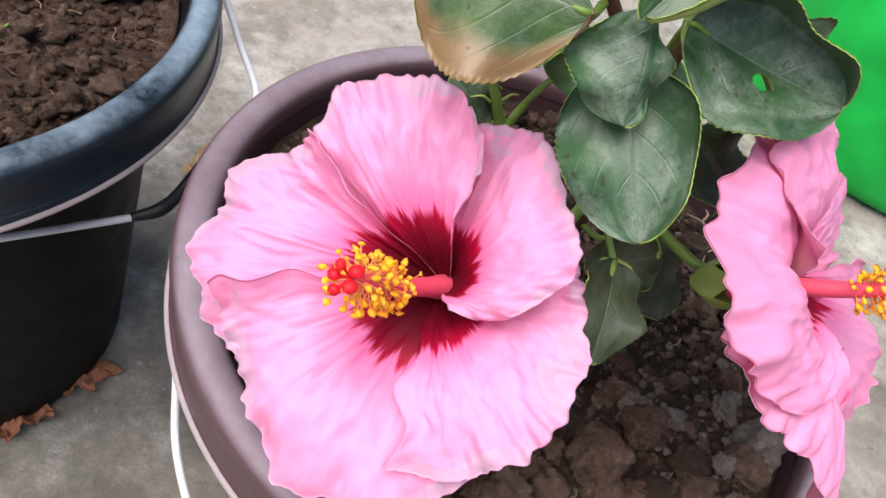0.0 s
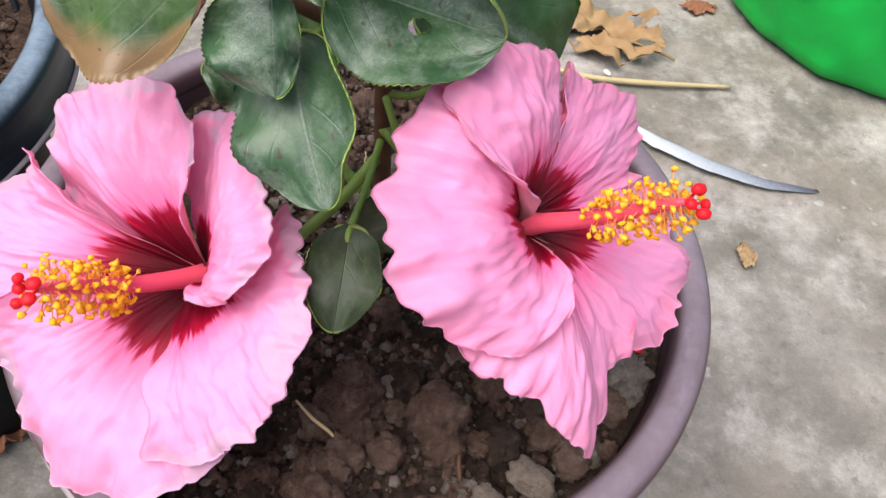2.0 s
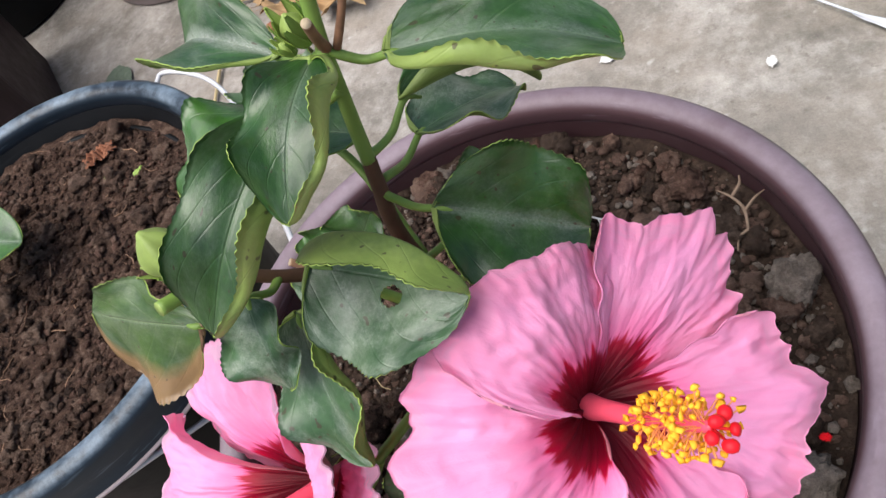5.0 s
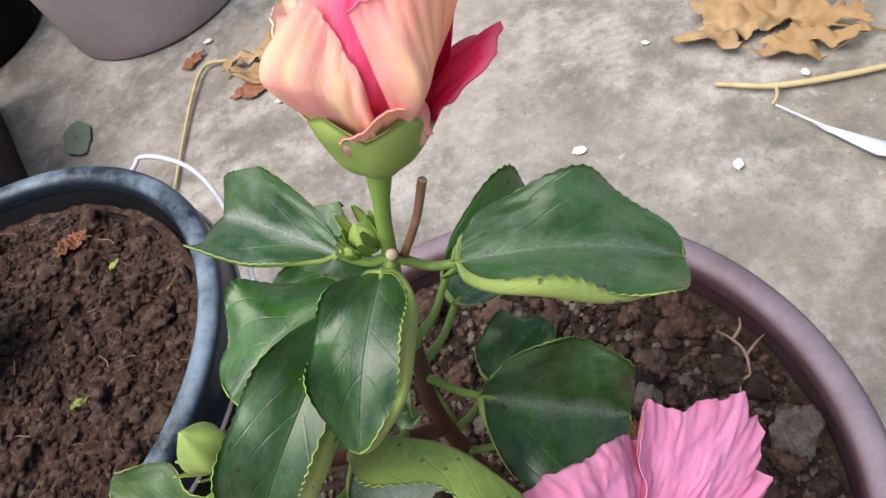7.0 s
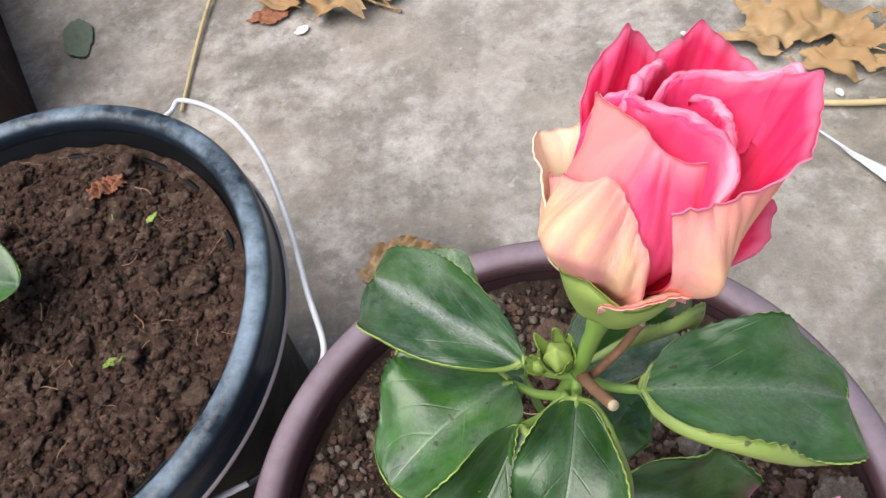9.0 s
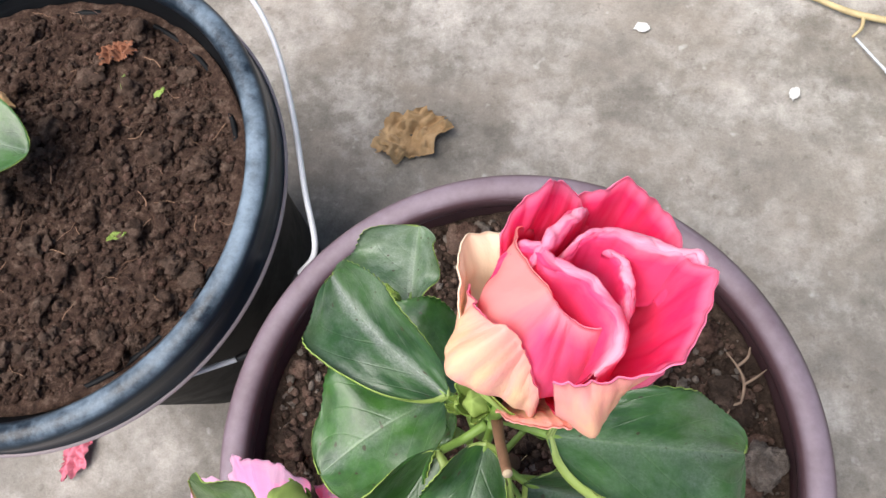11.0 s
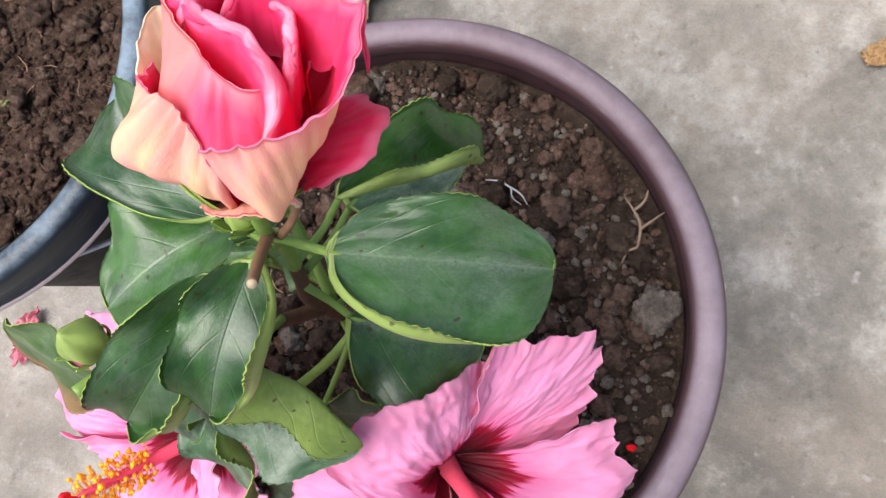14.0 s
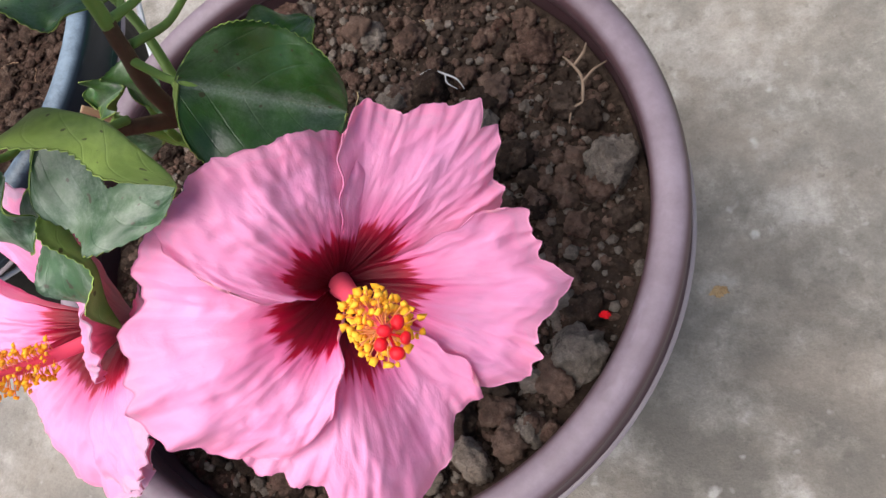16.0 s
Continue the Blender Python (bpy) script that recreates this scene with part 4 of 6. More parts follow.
def column(flower, base, axes, tip, seed):
    """The staminal column with its yellow anthers and five red stigma pads."""
    rng = random.Random(seed)
    b, t = np.array(base, float) - ROOT, np.array(tip, float) - ROOT
    mid = (b + t) / 2 + axes[1] * -0.0012
    tube("staminal_column", [b - axes[2] * 0.006, b, b + (mid - b) * 0.4, mid, t - (t - b) * 0.12, t - (t - b) * 0.03], [0.0052, 0.0046, 0.0031, 0.0025, 0.0018, 0.0010], COLUMN, flower, "", 14)
    V, F, I = [], [], []
    d = unit(t - b)
    L = np.linalg.norm(t - b)
    x = unit(np.cross(d, (0.3, 0.5, 0.8)))
    y = np.cross(d, x)
    for k in range(150):
        f = 0.48 + 0.47 * (k + rng.random()) / 150
        a = k * 2.39996 + rng.uniform(-0.3, 0.3)
        out = unit(math.cos(a) * x + math.sin(a) * y + d * rng.uniform(0.0, 0.5))
        p0 = b + d * L * f + (mid - (b + t) / 2) * (1 - abs(2 * f - 1))
        ln = rng.uniform(0.0042, 0.0085) + 0.0040 * (f - 0.48) * rng.random()
        p1 = p0 + out * ln
        # filament: a slim three-sided rod
        w = unit(np.cross(out, d))
        w2 = np.cross(out, w)
        s = len(V)
        for q in (p0, p1):
            for g in range(3):
                V.append(q + 0.00022 * (math.cos(g * 2.094) * w + math.sin(g * 2.094) * w2))
        for g in range(3):
            F.append((s + g, s + (g + 1) % 3, s + 3 + (g + 1) % 3, s + 3 + g))
            I.append(0)
        vs, fs = lump(rng, rng.uniform(0.0007, 0.00125), 0.75, 1.0, 1)
        s = len(V)
        V += [p1 + np.array(q) for q in vs]
        F += [tuple(s + i for i in f3) for f3 in fs]
        I += [1] * len(fs)
    tagged(mesh_ob("stamen_cluster", V, F, [FILAMENT, ANTHER], flower, "yellow anthers on fine orange filaments", I), kind="stuff")
    for k in range(5):
        a = k * 2 * math.pi / 5 + 0.4
        out = math.cos(a) * x + math.sin(a) * y
        p = t + out * (0.0031 + 0.0005 * (k % 2)) + d * (0.0012 + 0.0016 * ((k * 2) % 3) / 2)
        vs, fs = lump(rng, 0.00168, 0.9, 0.14, 2)
        st = len(vs)
        V2 = [p + np.array(q) for q in vs]
        F2 = [tuple(f3) for f3 in fs]
        for q in (t - d * 0.002, p):
            for g in range(5):
                V2.append(q + 0.0004 * (math.cos(g * 1.2566) * x + math.sin(g * 1.2566) * y))
        for g in range(5):
            F2.append((st + g, st + (g + 1) % 5, st + 5 + (g + 1) % 5, st + 5 + g))
        mesh_ob("stigma", V2, F2, STIGMA, flower, "velvety red stigma pad")


def calyx(base, axes, size, name, label, lobes=5, length=1.0):
    """A green cup with pointed lobes under a flower, round the axis."""
    rows, cols = 14, 61
    P = np.zeros((rows, cols, 3))
    b = np.array(base, float) - ROOT
    for j in range(cols):
        th = 2 * math.pi * j / (cols - 1)
        point = abs(((th / (2 * math.pi) * lobes) % 1.0) * 2 - 1)
        top = length * (0.55 + 0.45 * point)
        for i in range(rows):
            v = i / (rows - 1)
            r = size * (0.25 + 0.75 * math.sin(min(1, v * 1.15) * math.pi / 2)) * (1 - 0.12 * v * point)
            P[i, j] = b + r * (math.cos(th) * axes[0] + math.sin(th) * axes[1]) + (size * 2.1 * v * top - size * 0.3) * axes[2]
    return sheet(name, P, 0.0005, [CALYX, CALYX, LEAF_EDGE], plant, label)


# first open flower
A0 = np.array((0.0617, 0.1503, 0.3221))
AX = frame_of((-0.57, -0.5, 0.66))
fa = calyx(A0 - AX[2] * 0.016, AX, 0.0085, "flower", "wide open pink hibiscus flower with a dark red eye")
petal(fa, A0, AX, [(-46, 0.053, 0.025), (-34, 0.055, 0.026), (-25, 0.0564, 0.026), (-17, 0.0565, 0.0259), (-10, 0.0590, 0.0233), (-2, 0.0568, 0.0204), (6, 0.0570, 0.0177), (12, 0.0547, 0.0161), (21, 0.0535, 0.0137), (34, 0.0470, 0.0124), (52, 0.044, 0.010), (72, 0.040, 0.008)], -1, 0.0032, seed=31, crumple=0.0012, mats=[PINK_WORN, PINK_BACK, PINK_WORN])
petal(fa, A0, AX, [(-132, 0.053, 0.037), (-118, 0.0550, 0.038), (-104, 0.0570, 0.0366), (-94, 0.0597, 0.0351), (-83, 0.0640, 0.0325), (-78, 0.0690, 0.0316), (-70, 0.0688, 0.0298), (-62, 0.0672, 0.0280), (-52, 0.0672, 0.0259), (-45, 0.0634, 0.0241), (-32, 0.0590, 0.0210), (-8, 0.048, 0.016)], -1, 0.0034, 0.010, seed=32, crumple=0.0012, hump=0.005, mats=[PINK_WORN, PINK_BACK, PINK_WORN])
petal(fa, A0, AX, [(168, 0.048, 0.032), (183, 0.0525, 0.0336), (189, 0.0602, 0.0331), (195, 0.0648, 0.0350), (203, 0.0618, 0.0390), (216, 0.0640, 0.0443), (226, 0.0639, 0.0443), (231, 0.0592, 0.0428), (238, 0.0630, 0.0394), (246, 0.0577, 0.0371), (262, 0.052, 0.028)], -1, 0.0032, 0.010, seed=33, crumple=0.0012, hump=0.005, mats=[PINK_WORN, PINK_BACK, PINK_WORN])
petal(fa, A0, AX, [(108, 0.036, 0.013), (114, 0.0462, 0.0166), (122, 0.0535, 0.0207), (126, 0.0576, 0.0222), (137, 0.0603, 0.0275), (148, 0.0602, 0.0325), (160, 0.0618, 0.0349), (167, 0.056, 0.034), (180, 0.051, 0.027), (206, 0.045, 0.018)], -1, 0.0020, 0.006, seed=34, crumple=0.0008, mats=[PINK_WORN, PINK_BACK, PINK_WORN])
petal(fa, A0, AX, [(8, 0.0125, 0.013), (15, 0.0195, 0.0150), (28, 0.0315, 0.0199), (39, 0.0384, 0.0229), (49, 0.0464, 0.0240), (55, 0.0482, 0.0240), (70, 0.0476, 0.0226), (84, 0.0502, 0.0206), (97, 0.0550, 0.0168), (106, 0.0524, 0.0146), (119, 0.0503, 0.0125), (142, 0.043, 0.012)], -1, 0.0018, 0.004, seed=35, crumple=0.0008, mats=[PINK_WORN, PINK_BACK, PINK_WORN])
column(fa, A0, AX, (0.0268, 0.1188, 0.3580), 41)

# second open flower
B0 = np.array((0.1560, 0.1576, 0.3465))
BXS = frame_of((0.59, -0.41, 0.69))
fb = calyx(B0 - BXS[2] * 0.016, BXS, 0.0085, "flower", "wide open pink hibiscus flower with toothed petal edges")
petal(fb, B0, BXS, [(-197, 0.047, 0.015), (-184, 0.0515, 0.0195), (-172, 0.0570, 0.0217), (-165, 0.0522, 0.0239), (-161, 0.0553, 0.0261), (-153, 0.0540, 0.0305), (-148, 0.0590, 0.0316), (-140, 0.0616, 0.0307), (-137, 0.0648, 0.0304), (-127, 0.0691, 0.0245), (-114, 0.0635, 0.0165), (-108, 0.0591, 0.0163), (-102, 0.0528, 0.0166), (-90, 0.0530, 0.0165), (-84, 0.045, 0.016)], 1, 0.0024, 0.006, seed=51, pleat=6, crumple=0.0008, hump=0.007)
petal(fb, B0, BXS, [(-122, 0.043, 0.012), (-105, 0.048, 0.015), (-92, 0.0520, 0.0190), (-84, 0.0580, 0.0205), (-79, 0.0638, 0.0214), (-75, 0.0600, 0.0220), (-72, 0.0620, 0.0223), (-69, 0.0571, 0.0225), (-61, 0.0577, 0.0244), (-56, 0.0636, 0.0255), (-50, 0.0700, 0.0241), (-44, 0.0586, 0.0219), (-39, 0.0606, 0.0203), (-36, 0.0578, 0.0188), (-30, 0.0595, 0.0171), (-20, 0.050, 0.015)], 1, 0.0024, 0.003, seed=52, pleat=7, crumple=0.0008)
petal(fb, B0, BXS, [(-50, 0.046, 0.009), (-36, 0.051, 0.010), (-24, 0.0573, 0.0113), (-14, 0.0575, 0.0124), (-7, 0.0671, 0.0134), (-2, 0.0640, 0.0140), (3, 0.0705, 0.0147), (8, 0.0630, 0.0134), (12, 0.0606, 0.0125), (21, 0.0540, 0.0110), (31, 0.0556, 0.0103), (35, 0.0540, 0.0106), (42, 0.0455, 0.013)], 1, 0.0016, 0.005, seed=53, pleat=5, crumple=0.0006)
petal(fb, B0, BXS, [(74, 0.045, 0.018), (90, 0.050, 0.021), (106, 0.0575, 0.0180), (118, 0.0585, 0.0147), (128, 0.0548, 0.0112), (132, 0.0575, 0.0108), (136, 0.0640, 0.0113), (141, 0.0604, 0.0140), (145, 0.0645, 0.0160), (149, 0.0630, 0.0178), (152, 0.0672, 0.0190), (158, 0.0664, 0.0197), (166, 0.0614, 0.0206), (171, 0.0570, 0.0211), (178, 0.0569, 0.0219), (185, 0.0514, 0.0236), (193, 0.047, 0.025), (202, 0.031, 0.021)], 1, 0.0018, 0.010, seed=54, pleat=7, crumple=0.0009, hump=0.013)
petal(fb, B0, BXS, [(2, 0.038, 0.009), (20, 0.042, 0.010), (38, 0.046, 0.015), (53, 0.0485, 0.022), (66, 0.0493, 0.0245), (76, 0.0518, 0.0260), (85, 0.0547, 0.0260), (93, 0.0553, 0.0257), (104, 0.0555, 0.0239), (111, 0.0511, 0.0218), (117, 0.042, 0.0185), (123, 0.026, 0.013)], 1, 0.0014, 0.011, seed=55, pleat=6, crumple=0.0012, hump=0.006)
column(fb, B0, BXS, (0.1930, 0.1338, 0.3895), 42)

# half-open bud
C0 = np.array((0.1258, 0.2182, 0.4690))
CX = frame_of((0.0125, 0.0168, 0.048))


def bud_cup():
    """The green cup of the bud, with blunt pointed lobes pressed to the petals."""
    rows, cols = 16, 81
    P = np.zeros((rows, cols, 3))
    for j in range(cols):
        th = 2 * math.pi * j / (cols - 1)
        point = (1 - abs(((th / (2 * math.pi) * 5 + 0.25) % 1.0) * 2 - 1)) ** 0.8
        top = 0.0208 + 0.0044 * point
        for i in range(rows):
            z = 0.0085 + (top - 0.0085) * i / (rows - 1)
            r = 0.0034 + 0.0096 * min(1.0, (z - 0.0085) / 0.0140) ** 0.55 + 0.0003 * math.cos(5 * th) + 0.0004 * noise.noise((math.cos(th) * 2, math.sin(th) * 2, z * 150))
            P[i, j] = C0 - ROOT + r * (math.cos(th) * CX[0] + math.sin(th) * CX[1]) + z * CX[2]
    return sheet("flower_bud", P, 0.0006, [CALYX, CALYX, LEAF_EDGE], plant, "half-open bud, rose pink inside and apricot outside")


bud = bud_cup()


def wrapped(margin, belly, seed, mats, foot=0.004, crimp=0.0, peak=0.5, lip=0.0012, fold=0.003, frill=0.0007, sweep=0.0):
    """A bud petal wrapped round the axis; margin: (azimuth, radius, height, belly) along its upper edge; peak: where its
    belly lies; lip: how far the edge turns out; fold: the depth of its broad creases; frill: of those
    along its edge; sweep: degrees by which its first side leans away from its foot."""
    rows, cols = 44, 81
    rng = random.Random(seed)
    p1, p2 = rng.uniform(0, 6.28), rng.uniform(0, 6.28)
    P = np.zeros((rows, cols, 3))
    az, rr, hh, bb = (np.array(q, float) for q in zip(*[(*m, belly)[:4] for m in margin]))
    for j in range(cols):
        u = j / (cols - 1)
        a = az[0] + (az[-1] - az[0]) * u
        k = min(len(az) - 2, max(0, int(np.searchsorted(az, a)) - 1))
        f = (a - az[k]) / (az[k + 1] - az[k])
        f = 0.4 * f + 0.6 * f * f * (3 - 2 * f)
        R, H, B = (q[k] + (q[k + 1] - q[k]) * f for q in (rr, hh, bb))
        mid_az = (az[0] + az[-1]) / 2
        for i in range(rows):
            v = i / (rows - 1)
            r = foot + (B - foot) * math.sin(min(1, v / peak) * math.pi / 2) ** 1.9
            if v > peak * 0.8:
                r += (R - B) * ((v - peak * 0.8) / (1 - peak * 0.8)) ** 1.4
            th = radians(mid_az + (a - mid_az) * (0.6 + 0.4 * min(1, v / 0.3)) + sweep * (1 - v) * (1 - u) ** 2)
            w = min(1.0, r / 0.011) * (0.0011 * v * v * noise.noise((a * 0.075, v * 5.0, seed + 9)) + frill * v ** 4 * noise.noise((a * 0.22, v * 3, seed + 13)) + crimp * v * (math.sin(a * 0.12 + p1 + v) + 0.5 * math.sin(a * 0.31 + p2)) + fold * v * noise.noise((a * 0.03, v * 2.0, seed)) + 0.0005 * v * noise.noise((a * 0.12, v * 5, seed + 5)))
            z = 0.0065 + (H - 0.0065) * v + 0.0018 * min(1.0, R / 0.012) ** 2 * v * v * noise.noise((a * 0.06, seed, 2))
            edge = max(0, v - 0.86) / 0.14
            r = max(0.0006, r + w + lip * edge * edge)
            P[i, j] = C0 + r * (math.cos(th) * CX[0] + math.sin(th) * CX[1]) + (z + 0.0045 - 0.35 * lip * edge ** 3) * CX[2]
    return sheet("petal", P - ROOT, 0.0004, mats, bud)


def folded(path, seed, depth=0.012, flare=0.004, mats=None):
    """An inner bud petal doubled over into a soft crest; path: (azimuth, radius, height, half width) along the crest."""
    rows, cols = 60, 31
    Q = np.array([(r * math.cos(radians(a)), r * math.sin(radians(a)), h + 0.0045, w) for a, r, h, w in path])
    k = np.linspace(0, len(Q) - 1, rows)
    Q = np.stack([np.interp(k, range(len(Q)), Q[:, c]) for c in range(4)], 1)
    for _ in range(5):
        Q[1:-1] = 0.25 * Q[:-2] + 0.5 * Q[1:-1] + 0.25 * Q[2:]
    T = np.gradient(Q[:, :3], axis=0)
    P = np.zeros((rows, cols, 3))
    n = noise.noise
    for i in range(rows):
        f = i / (rows - 1)
        side = unit(np.cross(T[i], (0, 0, 1.0)))
        w = Q[i, 3] * (1 + 0.35 * n((f * 5, seed, 1)))
        end = max(0, abs(f - 0.5) - 0.38) / 0.12
        for j in range(cols):
            c = j / (cols - 1) * 2 - 1
            g = abs(c)
            if g < 0.4:
                x, z = w * math.sin(g / 0.4 * math.pi / 2), -w * 0.8 * (1 - math.cos(g / 0.4 * math.pi / 2))
            else:
                x, z = w + flare * ((g - 0.4) / 0.6) ** 1.5, -w * 0.8 - depth * (g - 0.4) / 0.6
            x = math.copysign(x, c) + 0.0008 * n((f * 7, c * 1.5, seed + 3)) + 0.0005 * (1 - g) * n((f * 16, c * 3, seed + 5))
            z += 0.0011 * n((f * 7, c * 2, seed + 7)) + 0.0005 * n((f * 17, c * 5, seed + 8)) - 0.004 * end * end
            p = Q[i, :3] + side * x + np.array((0, 0, z))
            P[i, j] = C0 + p[0] * CX[0] + p[1] * CX[1] + p[2] * CX[2] - ROOT
    return sheet("petal", P, 0.0004, mats or [BUD_FOLD] * 3, bud)


OUTER, CREAM = [BUD_IN, BUD_OUT, BUD_IN], [BUD_CREAM, BUD_OUT, BUD_CREAM]
HOT, SOFT = [BUD_IN, BUD_IN, BUD_IN], [BUD_IN, BUD_SOFT, BUD_SOFT]
wrapped([(-45, 0.0170, 0.028, 0.0150), (-22, 0.0205, 0.035, 0.0165), (-2, 0.0240, 0.0340, 0.0180), (14, 0.0205, 0.0335, 0.0172), (30, 0.0170, 0.031, 0.0165), (46, 0.0150, 0.026, 0.0150)], 0.0165, 60, CREAM, peak=0.62, lip=0.001, fold=0.0012)
wrapped([(18, 0.0165, 0.032, 0.0160), (46, 0.0148, 0.0370, 0.0178), (62, 0.0125, 0.0400, 0.0212), (74, 0.0105, 0.0405, 0.0235), (86, 0.0095, 0.0400, 0.0198), (104, 0.0098, 0.0370, 0.0152), (126, 0.0120, 0.031, 0.0138), (142, 0.0120, 0.016, 0.0115)], 0.0165, 61, OUTER, peak=0.80, lip=0.0004, fold=0.0012)
wrapped([(126, 0.0150, 0.0430, 0.0165), (134, 0.0150, 0.0448, 0.0180), (147, 0.0152, 0.0455, 0.0226), (156, 0.0157, 0.0464, 0.0204), (170, 0.0172, 0.0490, 0.0176), (183, 0.0203, 0.0545, 0.0170), (192, 0.0195, 0.0535, 0.0165), (208, 0.0198, 0.0580, 0.0165), (222, 0.0192, 0.0622, 0.0165), (232, 0.0165, 0.0590, 0.0165), (250, 0.0150, 0.052, 0.0165)], 0.0160, 62, OUTER, peak=0.70, lip=0.0012, fold=0.0012, sweep=42.0)
wrapped([(104, 0.0124, 0.0160), (116, 0.0134, 0.0188), (124, 0.0142, 0.0206), (139, 0.0153, 0.0236), (155, 0.0164, 0.0262), (164, 0.0162, 0.0266), (176, 0.0145, 0.0225), (188, 0.0128, 0.016)], 0.0120, 87, [BUD_OUT, BUD_OUT, BUD_OUT], peak=0.8, lip=0.0010, fold=0.0006)
wrapped([(240, 0.0190, 0.044), (254, 0.0215, 0.0510), (268, 0.0212, 0.0545), (282, 0.0198, 0.0575), (293, 0.0188, 0.0605), (300, 0.0165, 0.0570), (310, 0.0165, 0.052), (326, 0.0145, 0.046)], 0.0160, 63, OUTER, fold=0.002, lip=0.0010)
wrapped([(300, 0.0160, 0.048), (316, 0.0162, 0.0540), (331, 0.0160, 0.0570), (341, 0.0155, 0.0600), (350, 0.0165, 0.0540), (364, 0.0165, 0.046)], 0.0155, 64, OUTER, fold=0.002, lip=0.0008)
wrapped([(196, 0.0160, 0.022), (214, 0.0225, 0.0295), (230, 0.0248, 0.0325), (247, 0.0210, 0.028), (262, 0.0160, 0.022)], 0.0145, 65, OUTER, peak=0.85)
# the petal that leans in over the heart
wrapped([(-30, 0.0164, 0.0430, 0.0156), (-8, 0.0152, 0.0470, 0.0153), (8, 0.0120, 0.0488, 0.0150), (20, 0.0088, 0.0492, 0.0146), (36, 0.0054, 0.0490, 0.0142), (60, 0.0036, 0.0480, 0.0137), (84, 0.0030, 0.0468, 0.0130), (120, 0.0030, 0.0458, 0.0120), (150, 0.0044, 0.0454, 0.0115), (176, 0.0074, 0.0458, 0.0115), (196, 0.0088, 0.0450, 0.0116), (214, 0.0080, 0.0430, 0.0112), (230, 0.0060, 0.041, 0.0105)], 0.0125, 66, SOFT, lip=0.0005, fold=0.0014, peak=0.62, frill=0.0)
# inner petals round the heart
wrapped([(236, 0.0120, 0.0420), (262, 0.0118, 0.0440), (290, 0.0118, 0.0440), (318, 0.0125, 0.044), (345, 0.0118, 0.043)], 0.0125, 68, HOT, lip=0.0006, fold=0.001, peak=0.6)
wrapped([(200, 0.0016, 0.036), (268, 0.0030, 0.0375), (330, 0.0030, 0.037), (400, 0.0012, 0.036)], 0.0040, 77, HOT, 0.0006, lip=0.001, fold=0.002)
folded([(336, 0.0064, 0.0480, 0.0004), (314, 0.0084, 0.0510, 0.0006), (297, 0.0102, 0.0528, 0.0008), (279, 0.0118, 0.0535, 0.0011), (259, 0.0140, 0.0545, 0.0014), (244, 0.0163, 0.0562, 0.0013), (236, 0.0186, 0.0592, 0.0008), (228, 0.0196, 0.0610, 0.0004)], 81, 0.014, 0.0016)
folded([(7, 0.0146, 0.0450, 0.0006), (5, 0.0121, 0.0485, 0.0010), (2, 0.0094, 0.0500, 0.0010), (8, 0.0062, 0.0505, 0.0008), (350, 0.0036, 0.0500, 0.0007), (262, 0.0024, 0.0500, 0.0007), (214, 0.0042, 0.0505, 0.0009), (194, 0.0074, 0.0508, 0.0012), (186, 0.0106, 0.0498, 0.0013), (176, 0.0128, 0.0470, 0.0011), (164, 0.0132, 0.0430, 0.0006)], 82, 0.014, 0.0012)
folded([(300, 0.0094, 0.0465, 0.0004), (282, 0.0110, 0.0495, 0.0006), (258, 0.0104, 0.0505, 0.0008), (236, 0.0098, 0.0505, 0.0008), (212, 0.0098, 0.0490, 0.0008), (198, 0.0110, 0.0460, 0.0005)], 83, 0.014, 0.0004)
folded([(22, 0.0092, 0.0470, 0.0005), (6, 0.0084, 0.0505, 0.0008), (348, 0.0092, 0.0522, 0.0009), (324, 0.0120, 0.0530, 0.0009), (312, 0.0142, 0.0525, 0.0007), (306, 0.0160, 0.0500, 0.0004)], 84, 0.014, 0.0008)


